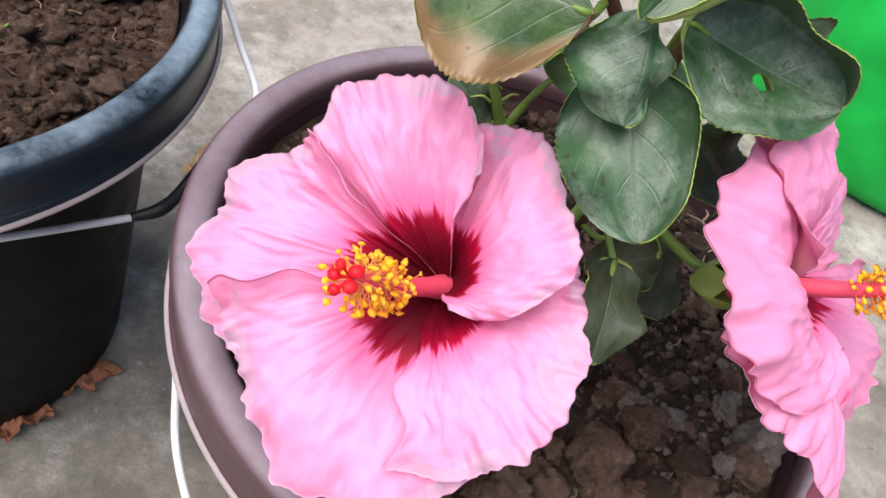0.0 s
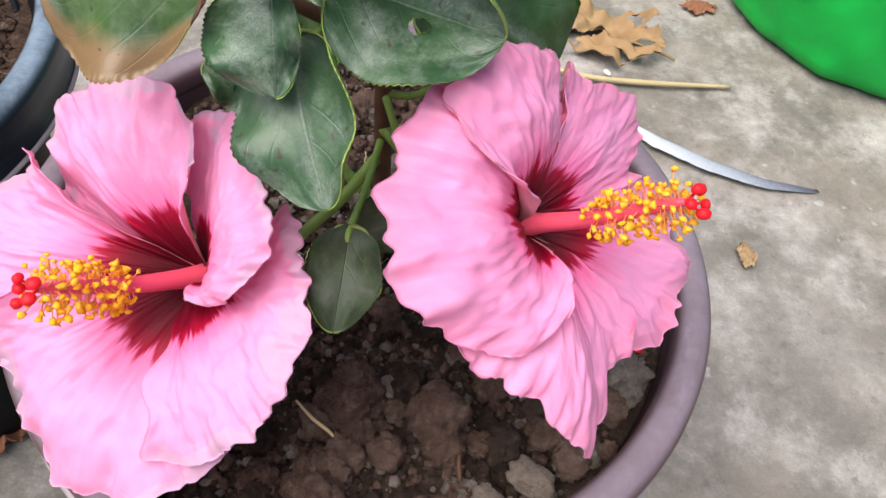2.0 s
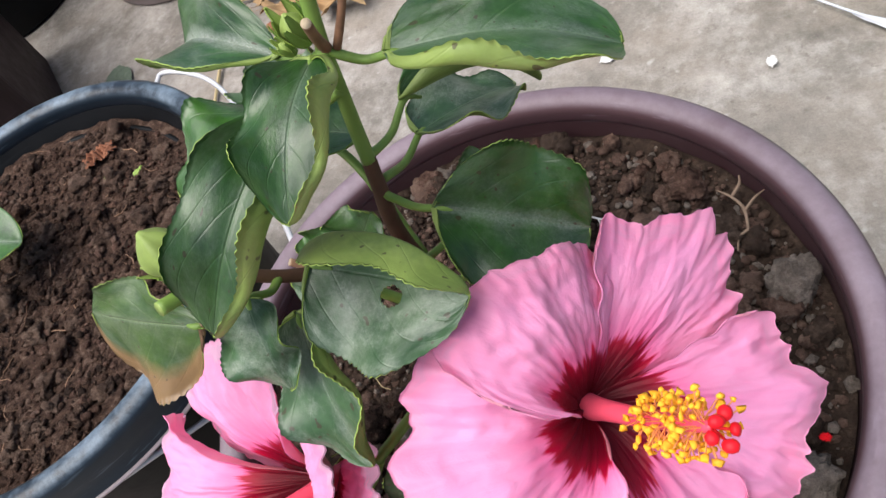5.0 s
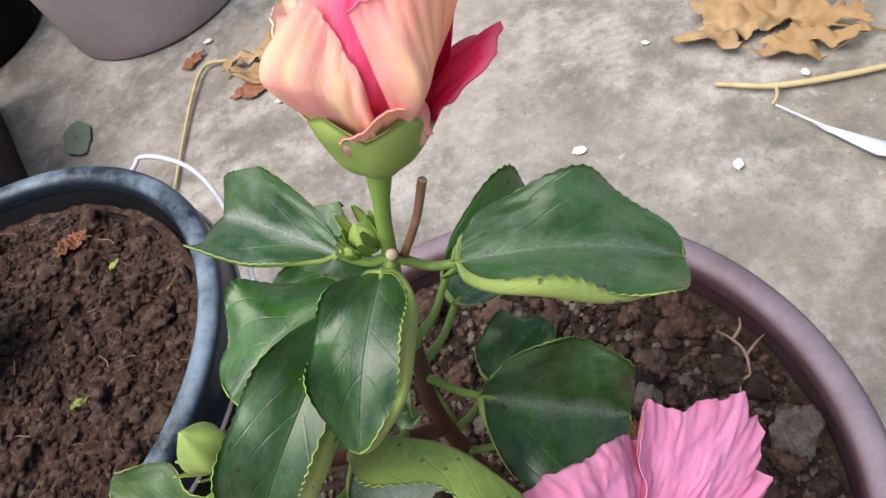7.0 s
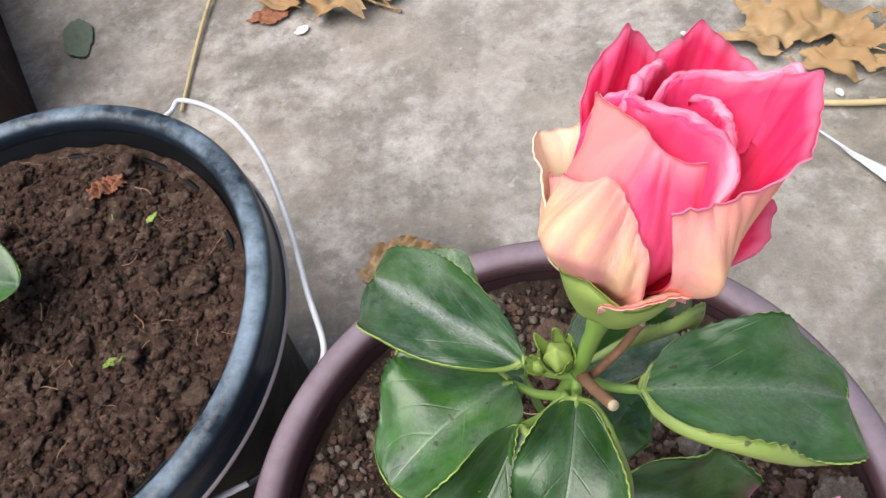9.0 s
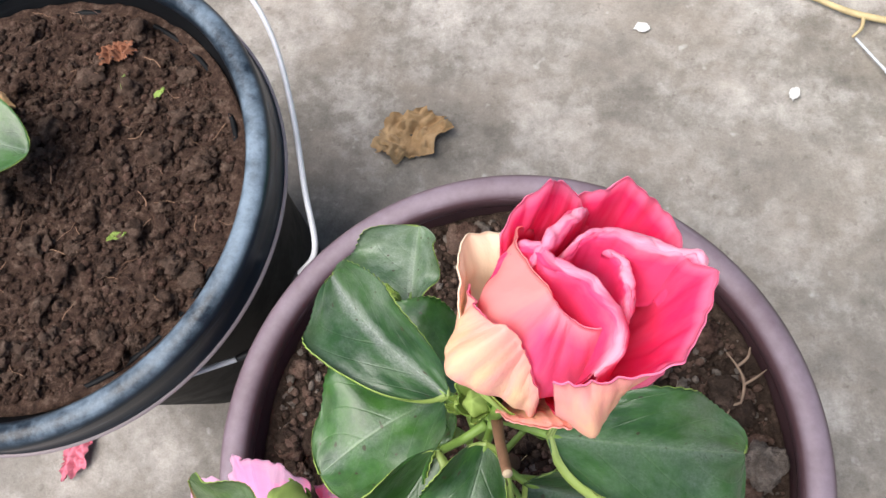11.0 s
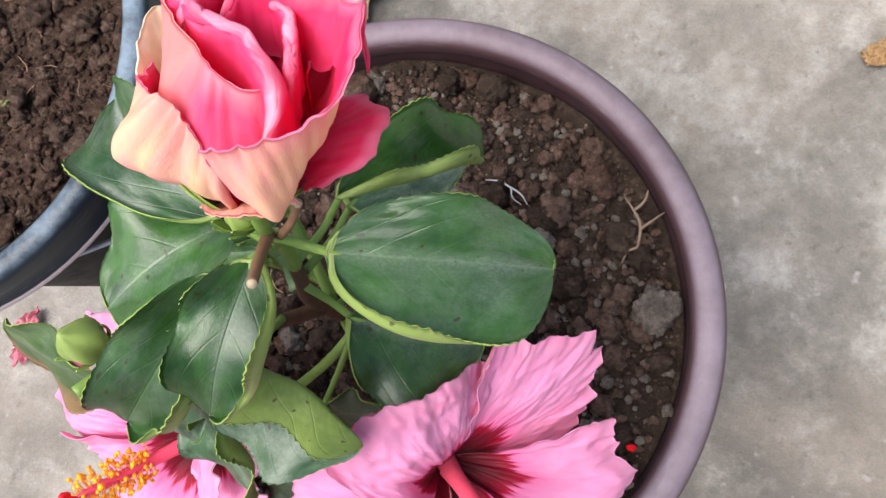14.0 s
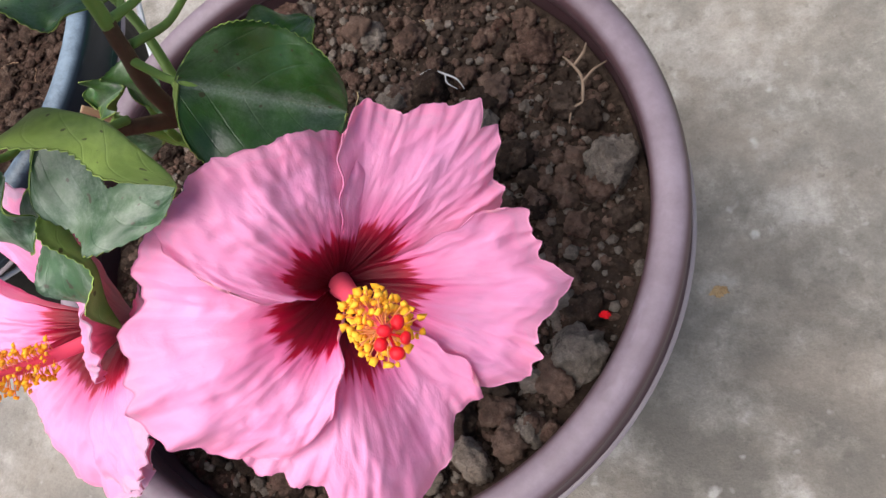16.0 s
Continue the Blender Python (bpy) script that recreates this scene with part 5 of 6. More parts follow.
def green_bud(place, axis, size, label, seed, ball=0.72, tall=2.0, reaches=(1.9, 2.8), flares=(-0.25, 0.35), wide=0.46):
    """A closed green bud in its pointed outer leaves. ball, tall: its girth and height; reaches, flares, wide: those of the bracts."""
    rng = random.Random(seed)
    ax = frame_of(axis)
    b = np.array(place, float) - ROOT
    rows, cols = 16, 31
    V, F = [], []
    for i in range(rows):
        v = i / (rows - 1)
        r = ball * size * math.sin(math.pi * min(0.98, 0.06 + v * 0.94)) ** 0.8
        for j in range(cols - 1):
            th = 2 * math.pi * j / (cols - 1)
            rr = r * (1 + 0.10 * math.cos(5 * th))
            V.append(b + rr * (math.cos(th) * ax[0] + math.sin(th) * ax[1]) + ax[2] * size * tall * v)
    n = cols - 1
    for i in range(rows - 1):
        for j in range(n):
            F.append((i * n + j, i * n + (j + 1) % n, (i + 1) * n + (j + 1) % n, (i + 1) * n + j))
    F += [tuple(range(n))[::-1], tuple((rows - 1) * n + j for j in range(n))]
    ob = mesh_ob("closed_bud", V, F, CALYX, plant, label)
    for k in range(8):
        a = k * 2 * math.pi / 8 + rng.uniform(-0.2, 0.2)
        d = math.cos(a) * ax[0] + math.sin(a) * ax[1]
        side = np.cross(ax[2], d)
        Q = np.zeros((12, 5, 3))
        flare, reach = rng.uniform(*flares), rng.uniform(*reaches)
        for p in range(12):
            v = p / 11
            hug = 0.30 + 0.62 * math.sin(min(1.0, v * 1.3) * math.pi / 2)
            for q in range(5):
                t = q / 2 - 1
                Q[p, q] = b + d * size * (hug + flare * v ** 3 - 0.05 * t * t) + side * t * size * wide * (1 - v) ** 0.55 * min(1, 0.5 + 2 * v) + ax[2] * size * (-0.1 + reach * v)
        sheet("bract", Q, 0.0004, [CALYX, STEM, LEAF_EDGE], ob)
    return ob


green_bud((0.0690, 0.1800, 0.4250), (-0.15, 0.12, 0.95), 0.0062, "closed pale green bud on the side branch", 1, 0.98, 2.7, (0.9, 1.6), (0.1, 0.7), 0.24)
green_bud((0.1182, 0.2168, 0.4545), (-0.10, 0.0, 0.98), 0.0046, "small closed green bud beside the stalk", 2)
green_bud((0.0780, 0.2478, 0.4040), (-0.3, 0.2, 0.9), 0.0032, "small pale green bud on the back branch", 4)
green_bud((0.1140, 0.2160, 0.4530), (-0.35, -0.1, 0.9), 0.0022, "tiny green bud beside the stalk", 3)


# ---- soil pieces ----
def clod_meshes(kind, mat, count, squash, rough, seed, level=2):
    rng = random.Random(seed)
    out = []
    for _ in range(count):
        vs, fs = lump(rng, 1.0, squash, rough, level)
        me = bpy.data.meshes.new(kind)
        me.from_pydata(vs, [], fs)
        me.materials.append(mat)
        me.polygons.foreach_set("use_smooth", [True] * len(me.polygons))
        out.append(me)
    return out


CLODS = clod_meshes("clod", CLOD, 9, 0.95, 0.42, 3, 4)
DARK_CLODS = clod_meshes("clod", SOIL, 7, 0.95, 0.46, 4, 4)
STONES = clod_meshes("stone", STONE, 6, 0.85, 0.40, 5, 4)
PEBBLES = clod_meshes("stone", PEBBLE, 3, 0.72, 0.30, 15, 4)
COIR_CLODS = clod_meshes("clod", COIR, 7, 0.6, 1.0, 6, 3)


def place_piece(name, me, parent, x, y, z, size, turn, label="", lean=(0, 0), stretch=(1, 1, 1)):
    ob = new(name, me)
    ob.parent = parent
    ob.location = (x - parent.location.x, y - parent.location.y, z - parent.location.z)
    ob.rotation_euler = (lean[0], lean[1], turn)
    ob.scale = (size * stretch[0], size * stretch[1], size * stretch[2])
    if label:
        tagged(ob, label)
    return ob


def big_pieces():
    """The larger stones and clods, each as (x, y, radius)."""
    rng = random.Random(8)
    spots = {
        ("clod", "c"): ((0.133, 0.298, 0.0077), (0.190, 0.301, 0.0058), (0.196, 0.215, 0.0061), (0.201, 0.223, 0.0038), (0.231, 0.205, 0.0062), (0.192, 0.117, 0.0084), (0.199, 0.124, 0.0057), (0.207, 0.121, 0.0044), (0.162, 0.277, 0.0057), (0.168, 0.294, 0.0042), (0.188, 0.302, 0.0060), (0.165, 0.321, 0.0045), (0.148, 0.284, 0.0054), (0.151, 0.244, 0.0047), (0.098, 0.102, 0.0098), (0.122, 0.120, 0.0079), (0.165, 0.151, 0.0114), (0.134, 0.096, 0.0073), (0.143, 0.133, 0.0125), (0.110, 0.128, 0.0083), (0.158, 0.124, 0.0056), (0.126, 0.137, 0.0051), (0.107, 0.141, 0.0136)),
        ("stone", "s"): ((0.228, 0.227, 0.0136), (0.216, 0.151, 0.0132), (0.172, 0.253, 0.0089), (0.198, 0.121, 0.0069), (0.190, 0.115, 0.0058), (0.182, 0.160, 0.0052), (0.240, 0.185, 0.0030)),
        ("stone", "p"): ((0.176, 0.109, 0.0098), (0.158, 0.101, 0.0080)),
        ("clod", "d"): ((0.187, 0.235, 0.0087), (0.146, 0.271, 0.0091), (0.078, 0.102, 0.0058), (0.089, 0.109, 0.0051), (0.184, 0.140, 0.0078), (0.130, 0.147, 0.0101)),
    }
    pools = {"c": CLODS, "d": DARK_CLODS, "s": STONES, "p": PEBBLES}
    for (name, kind), rows in spots.items():
        for x, y, r in rows:
            f = math.hypot(x - BX, y - BY) / (BR - 0.0158)
            place_piece(name, rng.choice(pools[kind]), soil, x, y, SOIL_Z + 0.005 * f ** 3 + r * 0.50 + max(0.0005, lie(x - BX, y - BY, 0.0040, 2.0)), r * 0.84, rng.uniform(0, 6), "", (rng.uniform(-0.6, 0.6), rng.uniform(-0.6, 0.6)))


big_pieces()


def scatter(parent, cx, cy, radius, level, pools, count, lo, hi, seed, ground, drop=0.0):
    rng = random.Random(seed)
    for _ in range(count):
        a, f = rng.uniform(0, 6.283), math.sqrt(rng.random())
        r = lo + (hi - lo) * rng.random() ** 2.0
        d = f * (radius - r)
        pool = rng.choice(pools)
        z = level + lie(d * math.cos(a), d * math.sin(a), *ground) + r * 0.35 - drop * f ** 3
        me = rng.choice(pool)
        place_piece(me.name.split(".")[0], me, parent, cx + d * math.cos(a), cy + d * math.sin(a), z, r, rng.uniform(0, 6), "", (rng.uniform(-0.5, 0.5), rng.uniform(-0.5, 0.5)))


scatter(soil, BX, BY, BR - 0.0190, SOIL_Z, (CLODS, DARK_CLODS, CLODS, DARK_CLODS, CLODS, DARK_CLODS, STONES), 262, 0.0026, 0.0082, 11, (0.0040, 2.0), -0.005)
scatter(coir, KX, KY, 0.126, COIR_Z, (COIR_CLODS,), 150, 0.003, 0.009, 12, (0.0045, 9.0))


def crumbs(parent, radius, count, lo, hi, mats, seed, ground, drop=0.0):
    """Fine crumbs over the soil, joined."""
    rng = random.Random(seed)
    V, F, I = [], [], []
    shapes = [lump(rng, 1.0, 0.75, 0.5, 1) for _ in range(8)]
    for _ in range(count):
        vs, fs = rng.choice(shapes)
        a, f = rng.uniform(0, 6.283), math.sqrt(rng.random())
        r = lo + (hi - lo) * rng.random() ** 2
        d = f * (radius - r)
        c, s_, t = math.cos(a), math.sin(a), rng.uniform(0, 6.28)
        k = len(V)
        ct, st = math.cos(t) * r, math.sin(t) * r
        px, py = d * c, d * s_
        z = r * 0.4 - drop * f ** 3 + lie(px, py, *ground)
        V += [(px + x * ct - y * st, py + x * st + y * ct, z + w * r) for x, y, w in vs]
        F += [tuple(k + i for i in q) for q in fs]
        m = rng.randrange(len(mats))
        I += [m] * len(fs)
    ob = mesh_ob("crumb_layer", V, F, mats, parent, "", I)
    return tagged(ob, kind="stuff")


crumbs(soil, BR - 0.0180, 9500, 0.0005, 0.0028, [SOIL, CLOD, STONE, SOIL, CLOD], 21, (0.0040, 2.0), -0.005)
crumbs(coir, 0.126, 3600, 0.0006, 0.0028, [COIR, COIR, COIR, CLOD, SOIL], 22, (0.0045, 9.0))


def fibres(parent, radius, count, mats, seed):
    """Loose root fibres lying on the soil, joined."""
    rng = random.Random(seed)
    V, F, I = [], [], []
    for _ in range(count):
        a, f = rng.uniform(0, 6.283), math.sqrt(rng.random())
        p = np.array((f * radius * math.cos(a), f * radius * math.sin(a), 0.001 + rng.uniform(0, 0.004)))
        h, n, w = rng.uniform(0, 6.28), 6, rng.uniform(0.00014, 0.00036)
        m = rng.randrange(len(mats))
        k = len(V)
        for i in range(n):
            x = np.array((-math.sin(h), math.cos(h), 0))
            V += [tuple(p + x * w), tuple(p - x * w * 0.5 + np.array((0, 0, w))), tuple(p - x * w * 0.5 - np.array((0, 0, w)))]
            p = p + np.array((math.cos(h), math.sin(h), rng.uniform(-0.2, 0.2))) * rng.uniform(0.0012, 0.004)
            h += rng.uniform(-0.6, 0.6)
        for i in range(n - 1):
            for g in range(3):
                F.append((k + 3 * i + g, k + 3 * i + (g + 1) % 3, k + 3 * i + 3 + (g + 1) % 3, k + 3 * i + 3 + g))
                I.append(m)
    return tagged(mesh_ob("fibre_layer", V, F, mats, parent, "", I), kind="stuff")


fibres(coir, 0.124, 420, [COIR, COIR, COIR, BARK, CLOD, PALE_BARK], 31)
fibres(soil, BR - 0.03, 60, [BARK, STRAW, CLOD], 32)


# ---- litter on the soil ----
def litter(name, pts, radii, mat, label, category, forks=()):
    base = np.array(pts[0], float)
    ob = tube(name, [np.array(p) - base for p in pts], radii, mat, None, "", 8)
    ob.location = base
    tagged(ob, label, category)
    for fp, fr in forks:
        tube("fork", [np.array(p) - base for p in fp], fr, mat, ob, "", 8)
    return ob


litter("dry_root", [(0.2077, 0.2792, 0.2600), (0.2125, 0.2730, 0.2630), (0.2165, 0.2665, 0.2630), (0.2170, 0.2590, 0.2620), (0.2158, 0.2490, 0.2575)], [0.0003, 0.0006, 0.0008, 0.0007, 0.0004], ROOTLET, "forked pale dry root on the soil", "root", [([(0.2165, 0.2640, 0.2628), (0.2215, 0.2685, 0.2650), (0.2266, 0.2737, 0.2620)], [0.0007, 0.0006, 0.0003]), ([(0.2130, 0.2725, 0.2630), (0.2170, 0.2775, 0.2640), (0.2180, 0.2830, 0.2625)], [0.0008, 0.0007, 0.0004]), ([(0.2168, 0.2560, 0.2612), (0.2125, 0.2530, 0.2610), (0.2110, 0.2480, 0.2585)], [0.0007, 0.0006, 0.0004])])
litter("twig", [(0.1500, 0.1060, 0.2555), (0.1490, 0.1140, 0.2590), (0.1500, 0.1230, 0.2565)], [0.0007, 0.0009, 0.0006], BARK, "thin brown twig lying on the soil", "twig")
litter("twig", [(0.1064, 0.1207, 0.2565), (0.1010, 0.1250, 0.2610), (0.0944, 0.1302, 0.2610), (0.0875, 0.1395, 0.2560)], [0.0005, 0.0007, 0.0007, 0.0005], STRAW, "thin dry root lying on the soil", "twig")
litter("thread", [(0.1411, 0.2792, 0.2575), (0.1480, 0.2785, 0.2615), (0.1545, 0.2763, 0.2605), (0.1600, 0.2735, 0.2600), (0.1633, 0.2696, 0.2575)], [0.0002, 0.0004, 0.0005, 0.0004, 0.0002], THREAD, "white plastic thread on the soil", "thread", [([(0.1545, 0.2763, 0.2605), (0.1560, 0.2715, 0.2610), (0.1605, 0.2690, 0.2590)], [0.0004, 0.0003, 0.0002])])


def scrap(name, place, size, mats, label, category, turn=0.0, height=0.3, seed=0, ragged=0.35, stretch=(1.0, 0.6), holes=9.0):
    """A dry, crumpled leaf or petal lying down: a thin curled sheet with a ragged outline."""
    rng = random.Random(seed)
    rows, cols = 36, 90
    P = np.zeros((rows, cols, 3))
    off = rng.uniform(0, 60)
    for j in range(cols):
        a = 2 * math.pi * j / (cols - 1)
        ca, sa = math.cos(a), math.sin(a)
        edge = 1 + ragged * noise.noise((ca * 1.4 + off, sa * 1.4, 0)) + ragged * 0.8 * noise.noise((ca * 3.6 + off, sa * 3.6, 5)) + ragged * 0.4 * noise.noise((ca * 9 + off, sa * 9, 8))
        for i in range(rows):
            v = 0.04 + 0.96 * i / (rows - 1)
            x, y = ca * v * edge * stretch[0], sa * v * edge * stretch[1]
            z = height * (1.1 * abs(noise.noise((x * 1.5 + off, y * 1.5, 1))) + 0.8 * abs(noise.noise((x * 3.6 + off, y * 3.6, 3))) + 0.10 * noise.noise((x * 9, y * 9, off)) + 0.45 * v ** 4 * max(-0.2, noise.noise((ca * 1.7 + off, sa * 1.7, 9))))
            P[i, j] = (size * (x * math.cos(turn) - y * math.sin(turn)), size * (x * math.sin(turn) + y * math.cos(turn)), size * z)
    P[:, :, 2] -= P[:, :, 2].min() - 0.0006
    gap = lambda u, v: noise.noise((math.cos(u * 6.283) * v * 2.6 + off, math.sin(u * 6.283) * v * 2.6, 17)) > holes
    ob = sheet(name, P, 0.0006, mats, None, "", gap)
    ob.location = place
    if name == "dry_leaf" and size > 0.02:
        w = np.array((math.cos(turn), math.sin(turn), 0.0)) * size * stretch[0]
        tube("leaf_stalk", [w * 0.55 + np.array((0, 0, size * 0.10)), w * 0.95 + np.array((0, 0, size * 0.05)), w * 1.12 + np.array((0, 0, 0.0015))], [size * 0.014, size * 0.016, size * 0.02], mats[0], ob, "", 6)
    return tagged(ob, label, category)


scrap("petal_scrap", (0.226, 0.166, 0.2580), 0.0024, [STIGMA] * 3, "tiny red petal scrap on a clod", "petal", 0.3, 0.4, 3)
scrap("dry_leaf", (0.1606, 0.2353, 0.2575), 0.0095, [DRY_RED] * 3, "small reddish-brown dry leaf on the soil", "leaf", 0.8, 0.5, 4)
scrap("leaf_scrap", (-0.128, 0.284, COIR_Z + 0.004), 0.0060, [LEAF_EDGE] * 3, "yellow-green leaf scrap on the fibrous soil", "leaf", 0.5, 0.3, 5, 0.3, (1, 0.35))
scrap("leaf_scrap", (-0.157, 0.379, COIR_Z + 0.004), 0.0050, [CALYX] * 3, "pale green leaf scrap on the fibrous soil", "leaf", 1.9, 0.3, 6, 0.3, (1, 0.4))
scrap("leaf_scrap", (-0.131, 0.375, COIR_Z + 0.004), 0.0040, [LEAF_EDGE] * 3, "small green leaf scrap on the fibrous soil", "leaf", 0.9, 0.3, 7, 0.3, (1, 0.4))
scrap("dry_leaf", (-0.168, 0.398, COIR_Z + 0.004), 0.0120, [DRY_RED, PALE_POT, DRY_RED], "greyish curled dry leaf on the fibrous soil", "leaf", 0.4, 0.5, 8)
scrap("dry_leaf", (-0.228, 0.345, COIR_Z + 0.004), 0.0190, [DRY] * 3, "tan curled dry leaf on the fibrous soil", "leaf", -0.7, 0.5, 9, 0.3, (1, 0.5))

# small green shoot in the black pot
shoot = thing("seedling", (-0.235, 0.318, COIR_Z), "low seedling with one round green leaf", "plant")


def seedling_leaf():
    P = np.zeros((30, 25, 3))
    for i in range(30):
        v = i / 29
        w = 0.019 * math.sin(math.pi * (0.03 + 0.94 * v) ** 0.8) ** 0.6
        for j in range(25):
            u = j / 12 - 1
            P[i, j] = (0.002 + 0.052 * v, u * w * 1.45, 0.030 + 0.008 * math.sin(math.pi * v) + 0.003 * u * u)
    sheet("leaf", P, 0.0006, [LEAF_TOP, LEAF_UNDER, LEAF_EDGE], shoot)
    tube("stalk", [(-0.002, 0, -0.006), (-0.001, 0, 0.015), (0.004, 0, 0.0305)], [0.0016, 0.0014, 0.001], STEM, shoot)


seedling_leaf()

# ---- cable tied round the pots ----
def cable_loop():
    ob = thing("wire_handle", (-0.05, 0.30, 0.21), "white wire handle hanging round the black pot", "handle")
    o = np.array((-0.05, 0.30, 0.21))
    pts = [(-0.345, 0.290, 0.206), (-0.335, 0.205, 0.215), (-0.278, 0.157, 0.221), (-0.2100, 0.1630, 0.221), (-0.1560, 0.1800, 0.221), (-0.1000, 0.2095, 0.221), (-0.0550, 0.2340, 0.221)]
    tube("front_run", [np.array(p) - o for p in pts], 0.0018, WIRE, ob, "", 8)
    pts = [(-0.0580, 0.2325, 0.221), (-0.0470, 0.2410, 0.221), (-0.0405, 0.2570, 0.221), (-0.0290, 0.2880, 0.232)]
    tube("knot", [np.array(p) - o for p in pts], [0.0022, 0.0034, 0.0030, 0.0022], TAPE, ob, "black tape round the joint", 8)
    pts = [(-0.0290, 0.2870, 0.232), (-0.0175, 0.3000, 0.247), (-0.0320, 0.3340, 0.250), (-0.0530, 0.3820, 0.250), (-0.0790, 0.4290, 0.250), (-0.1100, 0.4630, 0.250), (-0.1450, 0.4760, 0.254), (-0.1600, 0.4640, 0.250), (-0.2500, 0.4520, 0.230), (-0.3220, 0.3900, 0.212), (-0.3450, 0.2900, 0.206)]
    tube("back_run", [np.array(p) - o for p in pts], 0.0018, WIRE, ob, "", 8)


cable_loop()


def hanging_cable():
    ob = thing("wire_handle", (-0.032, 0.192, 0.24), "white wire handle hooked under the brown pot rim", "handle")
    o = np.array((-0.032, 0.192, 0.24))
    pts = [(-0.0235, 0.1820, 0.232), (-0.0255, 0.1760, 0.226), (-0.0210, 0.1650, 0.217), (-0.0150, 0.1410, 0.202), (-0.0055, 0.1210, 0.194), (0.0060, 0.1030, 0.190), (0.0350, 0.0560, 0.195), (0.0780, 0.0340, 0.205), (0.1250, 0.0330, 0.218)]
    tube("run", [np.array(p) - o for p in pts], 0.0018, WIRE, ob, "", 8)


hanging_cable()

# ---- litter on the ground ----
scrap("dry_leaf", (0.355, 0.728, 0.0), 0.088, [DRY] * 3, "large crumpled tan dry leaf on the concrete", "leaf", -0.35, 0.30, 11, 0.34, (1, 0.5), 0.26)
scrap("dry_leaf", (-0.185, 0.850, 0.0), 0.098, [DRY] * 3, "large crumpled tan dry leaf beside a straw", "leaf", -0.35, 0.30, 12, 0.34, (1, 0.45), 0.26)
scrap("dry_leaf", (0.397, 0.479, 0.0), 0.017, [DRY] * 3, "small tan dry leaf on the concrete", "leaf", 0.4, 0.5, 13, 0.32)
scrap("dry_leaf", (0.458, 0.421, 0.0), 0.014, [DRY] * 3, "small curled tan dry leaf on the concrete", "leaf", 1.4, 0.5, 14, 0.32)
scrap("dry_leaf", (-0.050, 0.483, 0.0), 0.034, [DRY, DRY_RED, DRY], "brown dry leaf near the pots", "leaf", 0.6, 0.45, 15, 0.32, (1, 0.7))
scrap("dry_leaf", (-0.133, 0.231, 0.0), 0.024, [DRY_RED] * 3, "reddish-brown dry leaf beside the black pot", "leaf", 0.9, 0.5, 16, 0.4, (1, 0.7))
scrap("dry_leaf", (-0.111, 0.266, 0.0), 0.026, [DRY_RED, DRY, DRY_RED], "brown dry leaf under the black pot", "leaf", 0.1, 0.4, 17, 0.4, (1, 0.6))
scrap("fallen_leaf", (-0.498, 0.806, 0.0), 0.036, [GREY_LEAF] * 3, "grey-green fallen leaf on the concrete", "leaf", 2.0, 0.10, 18, 0.16, (1, 0.55))
scrap("fallen_petal", (-0.282, 0.142, 0.0), 0.026, [PINK_BIT] * 3, "wilted pink petal on the concrete", "petal", 1.4, 0.4, 19, 0.4, (1, 0.4))
scrap("dry_leaf", (-0.245, 0.822, 0.0), 0.024, [DRY_RED] * 3, "flat reddish dry leaf beside the tan leaf", "leaf", 0.2, 0.15, 25, 0.35)
scrap("dry_leaf", (-0.05, 0.945, 0.0), 0.055, [DRY_RED] * 3, "flat reddish dry leaf on the concrete", "leaf", 0.4, 0.12, 20, 0.6, (1, 0.6))
scrap("dry_leaf", (0.03, 0.955, 0.0), 0.030, [DRY, DRY_RED, DRY], "small brown dry leaf on the concrete", "leaf", 0.9, 0.2, 21, 0.5)
scrap("dry_leaf", (-0.345, 0.905, 0.0), 0.016, [DRY_RED] * 3, "small reddish dry leaf on the concrete", "leaf", 0.9, 0.3, 22, 0.5)
scrap("dry_leaf", (0.50, 0.80, 0.0), 0.022, [DRY_RED] * 3, "brown dry leaf beside the green bag", "leaf", 0.2, 0.2, 23, 0.5)
scrap("petal_scrap", (0.274, 0.236, 0.0), 0.006, [DRY] * 3, "tiny orange scrap beside the pot", "leaf", 0.2, 0.2, 24, 0.4)
for k, (x, y, r) in enumerate(((0.145, 0.622, 0.007), (0.284, 0.570, 0.006), (0.228, 0.752, 0.004), (-0.20, 0.795, 0.009), (0.365, 0.665, 0.005), (-0.33, 0.94, 0.006))):
    tagged(scrap("paint_flake", (x, y, 0.0), r, [WHITE] * 3, "white flake on the concrete", "flake", k * 1.3, 0.10, 40 + k, 0.25, (1, 0.7)), group="white flakes")

litter("straw", [(0.284, 0.671, 0.002), (0.335, 0.652, 0.004), (0.400, 0.648, 0.004), (0.503, 0.654, 0.002)], [0.0022, 0.0030, 0.0032, 0.0020], STRAW, "long dry straw on the concrete", "straw", [([(0.335, 0.652, 0.004), (0.333, 0.638, 0.006), (0.327, 0.630, 0.003)], [0.0018, 0.0016, 0.001])])
litter("straw", [(-0.138, 0.876, 0.004), (-0.141, 0.93, 0.005), (-0.150, 1.02, 0.005), (-0.150, 1.16, 0.004)], [0.0040, 0.0046, 0.0046, 0.0040], STRAW, "thick pale straw lying behind the dry leaf", "straw")
litter("straw", [(-0.285, 0.886, 0.003), (-0.322, 0.884, 0.004), (-0.330, 0.82, 0.003), (-0.324, 0.68, 0.002)], [0.0020, 0.0026, 0.0024, 0.0018], STRAW, "thin bent straw on the concrete", "straw")


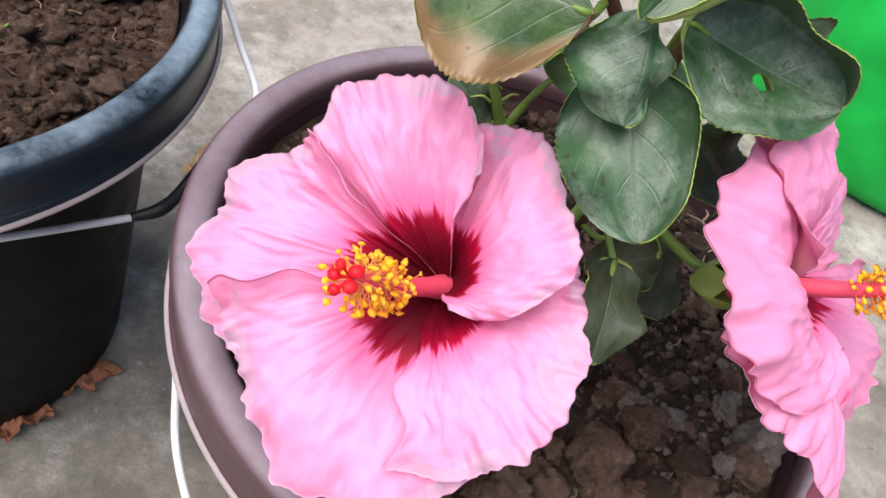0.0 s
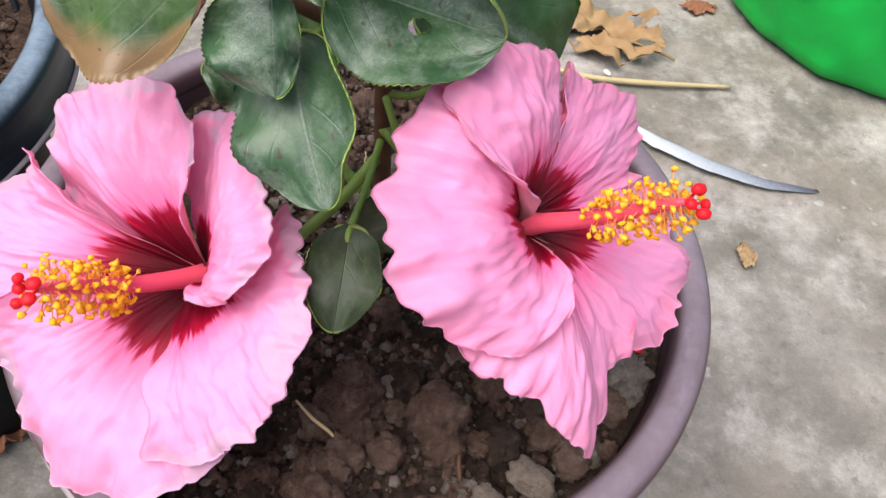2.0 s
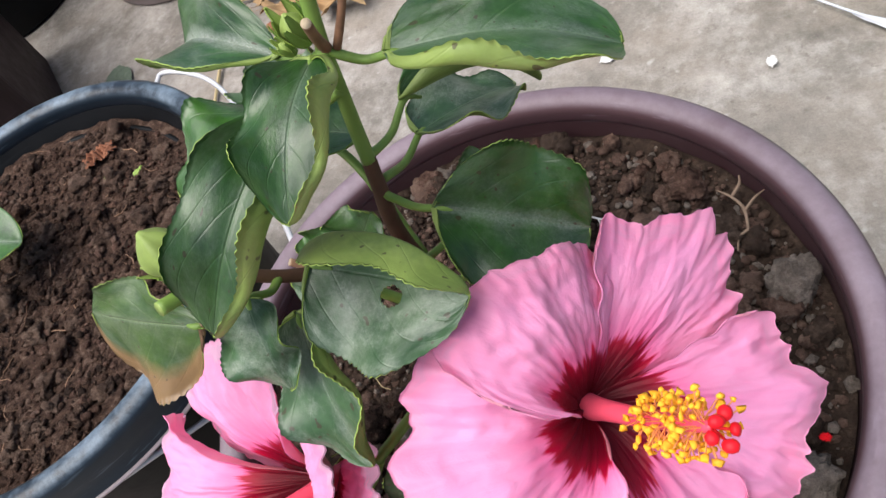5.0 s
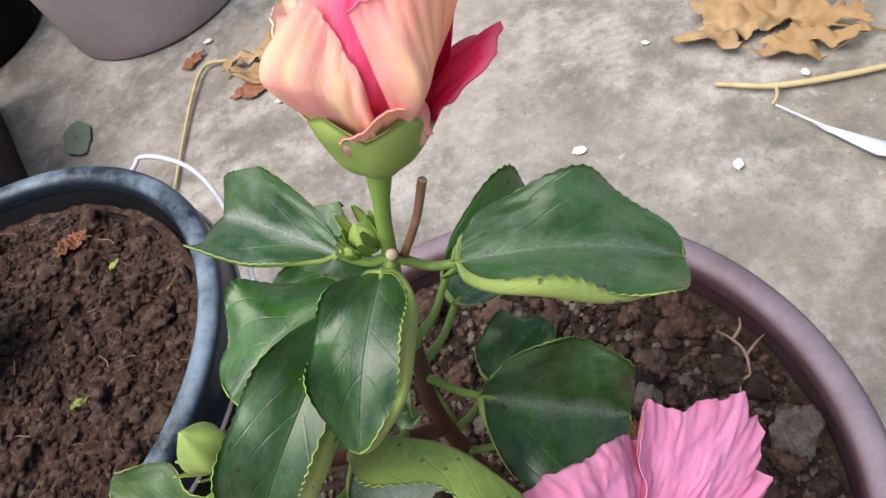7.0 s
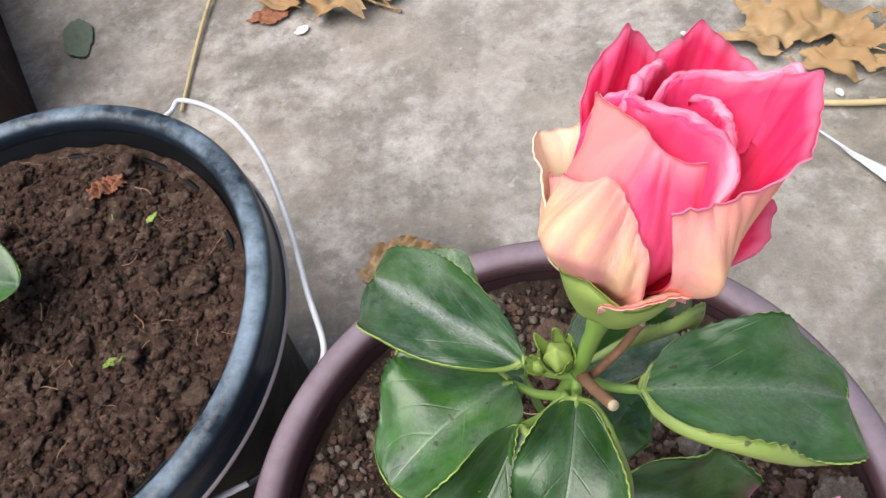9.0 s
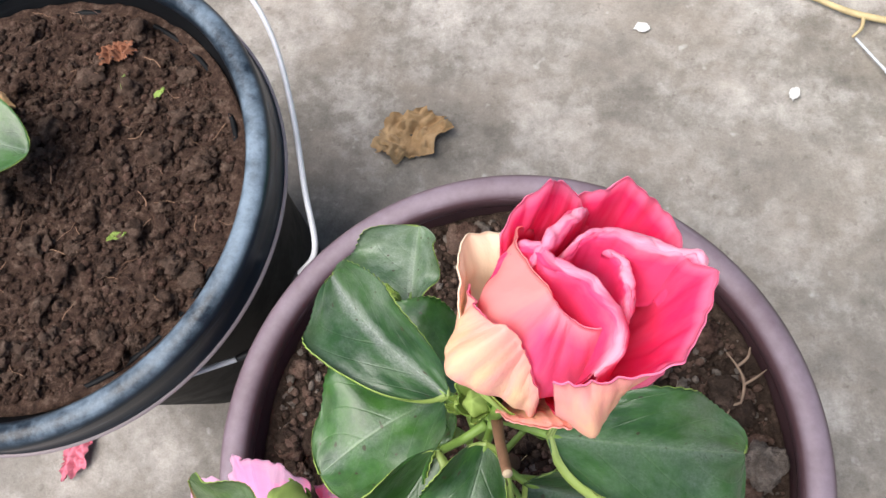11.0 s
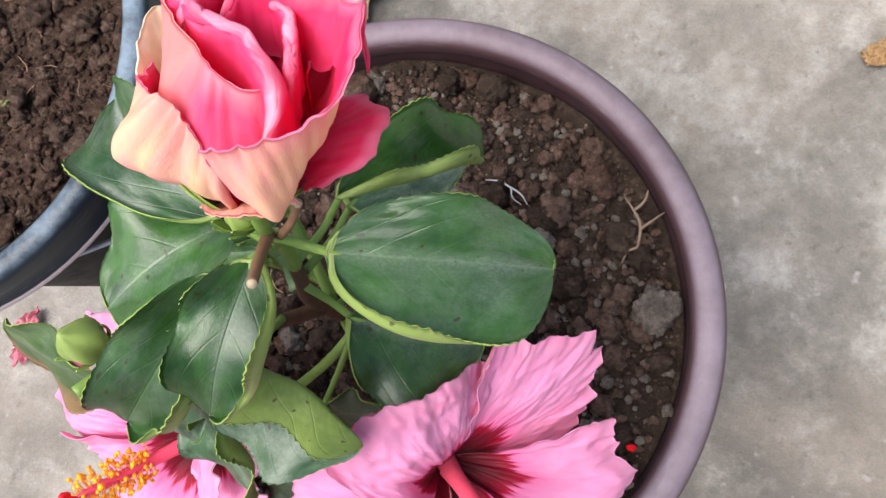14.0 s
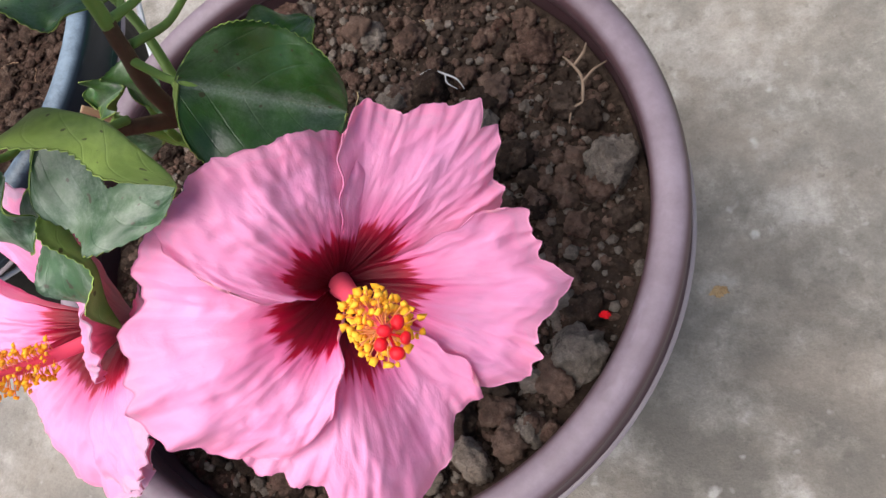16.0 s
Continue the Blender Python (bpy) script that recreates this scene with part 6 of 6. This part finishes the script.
def feather():
    ob = thing("feather", (0.42, 0.53, 0.0), "white and grey bird feather on the concrete", "feather")
    o = np.array((0.42, 0.53, 0.0))
    knots = np.array([(0.330, 0.629, 0.003), (0.362, 0.592, 0.005), (0.398, 0.560, 0.007), (0.446, 0.530, 0.008), (0.498, 0.511, 0.006), (0.552, 0.505, 0.003)]) - o
    tube("shaft", knots, [0.0012, 0.0012, 0.0011, 0.0009, 0.0007, 0.0003], FEATHER, ob, "", 6)
    s = np.linspace(0, 5, 60)
    C = np.stack([np.interp(s, range(6), knots[:, k]) for k in range(3)], 1)
    T = np.gradient(C, axis=0)
    T /= np.linalg.norm(T, axis=1, keepdims=True)
    P = np.zeros((52, 13, 3))
    for i in range(8, 60):
        f = i / 59
        w = 0.0105 * min(1, (i - 7) / 14) * math.sin(math.pi * min(1, 0.06 + f * 0.94)) ** 0.7 * (1 + 0.16 * noise.noise((f * 30, 0, 0)))
        n = np.array((-T[i][1], T[i][0], 0))
        for j in range(13):
            u = j / 6 - 1
            P[i - 8, j] = C[i] + n * u * w * (1 if u < 0 else 0.6) + T[i] * abs(u) * 0.006 + np.array((0, 0, 0.0015 - 0.004 * u * u))
    sheet("vane", P, 0.0004, [FEATHER_VANE] * 3, ob)


feather()


# ---- things further back ----
def grow_bag():
    ob = thing("grow_bag", (0.735, 0.835, 0), "bright green woven plastic grow bag", "grow bag")
    V, F = [], []
    rows, sides = 40, 120
    for i in range(rows):
        v = i / (rows - 1)
        for k in range(sides):
            a = 2 * math.pi * k / sides
            ca, sa = math.cos(a), math.sin(a)
            r = 0.196 + 0.012 * math.sin(math.pi * v) + 0.006 * noise.noise((ca * 3, sa * 3, v * 4)) + 0.003 * noise.noise((ca * 8, sa * 8, v * 10))
            r -= 0.012 * max(0, 1 - v / 0.06) ** 2
            V.append((r * ca, r * sa, 0.30 * v + 0.004 * v * noise.noise((ca * 2, sa * 2, 7))))
    n = rows * sides
    for i in range(rows):
        for k in range(sides):
            x, y, z = V[i * sides + k]
            V.append((x * 0.985, y * 0.985, max(z, 0.002)))
    for i in range(rows - 1):
        for k in range(sides):
            a, b = i * sides + k, i * sides + (k + 1) % sides
            F.append((a, b, b + sides, a + sides))
            F.append((n + a, n + a + sides, n + b + sides, n + b))
    t = (rows - 1) * sides
    for k in range(sides):
        b = (k + 1) % sides
        F.append((t + k, t + b, n + t + b, n + t + k))
    F.append(tuple(range(sides))[::-1])
    mesh_ob("bag_wall", V, F, GREEN_BAG, ob)
    lathe("soil_fill", [(0.0, 0.262), (0.10, 0.264), (0.190, 0.258), (0.192, 0.24), (0.0, 0.24)], SOIL, ob)


grow_bag()
pot("flower_pot", -0.44, 1.095, 0.175, 0.33, 0.150, 0.018, (PALE_POT, PALE_POT), "pale mauve plastic pot standing further back")
pot("flower_pot", -0.79, 1.10, 0.155, 0.28, 0.130, 0.016, (BLACK, BLACK), "black plastic pot standing behind the others")
soil_disc("potting_soil", -0.44, 1.095, 0.1535, 0.285, SOIL, "dark soil filling the pale mauve pot", 0.004, 31.0)
soil_disc("potting_soil", -0.79, 1.10, 0.1355, 0.235, SOIL, "dark soil filling the far black pot", 0.004, 33.0)


def tuft():
    """A small plant of narrow drooping leaves."""
    ob = thing("potted_plant", (-0.79, 1.10, 0.235), "small yellow-green plant in the far black pot", "plant")
    rng = random.Random(77)
    for k in range(14):
        a = k * 2.4 + rng.uniform(-0.3, 0.3)
        ln, hi = rng.uniform(0.09, 0.15), rng.uniform(0.05, 0.10)
        P = np.zeros((14, 5, 3))
        for i in range(14):
            v = i / 13
            for j in range(5):
                u = j / 2 - 1
                w = 0.013 * math.sin(math.pi * (0.06 + 0.93 * v)) ** 0.8
                x, z = ln * v, hi * math.sin(math.pi * v * 0.8) + 0.003 * u * u
                P[i, j] = (x * math.cos(a) - u * w * math.sin(a), x * math.sin(a) + u * w * math.cos(a), z - 0.002)
        sheet("leaf", P, 0.0005, [LEAF_UNDER, LEAF_UNDER, LEAF_EDGE], ob)


tuft()


def trough():
    """A long planter with slightly leaning sides, open at the top."""
    ob = thing("planter_trough", (-0.585, 0.795, 0), "dark maroon plastic planter trough on the concrete", "planter")
    along, out = unit((-0.572, 0.82, 0)), unit((-0.82, -0.572, 0))
    L, W, H = 0.155, 0.22, 0.22

    def ring(z, grow, inset):
        r = 0.02
        pts = []
        for a0, b0, q in ((L + grow - inset, -grow + inset, 0), (L + grow - inset, W + grow - inset, 1), (-L - grow + inset, W + grow - inset, 2), (-L - grow + inset, -grow + inset, 3)):
            for k in range(6):
                ang = radians(-90 + 90 * q + 18 * k)
                ca = a0 - math.copysign(r, a0) + r * math.cos(ang)
                cb = (b0 + r if q in (0, 3) else b0 - r) + r * math.sin(ang)
                p = along * ca + out * cb
                pts.append((p[0], p[1], z))
        return pts

    rings = [ring(0, 0, 0), ring(H * 0.5, 0.006, 0), ring(H - 0.02, 0.012, 0), ring(H - 0.018, 0.018, 0), ring(H, 0.018, 0), ring(H, 0.018, 0.014), ring(H - 0.05, 0.012, 0.012)]
    V = [p for r in rings for p in r]
    n = len(rings[0])
    F = [(i * n + k, i * n + (k + 1) % n, (i + 1) * n + (k + 1) % n, (i + 1) * n + k) for i in range(len(rings) - 1) for k in range(n)]
    F.append(tuple(range(n))[::-1])
    mesh_ob("wall", V, F, MAROON_POT, ob, smooth=False)
    last = [(x, y, z + 0.004) for x, y, z in rings[-1]]
    mesh_ob("soil_fill", last, [tuple(range(n))], SOIL, ob)


trough()
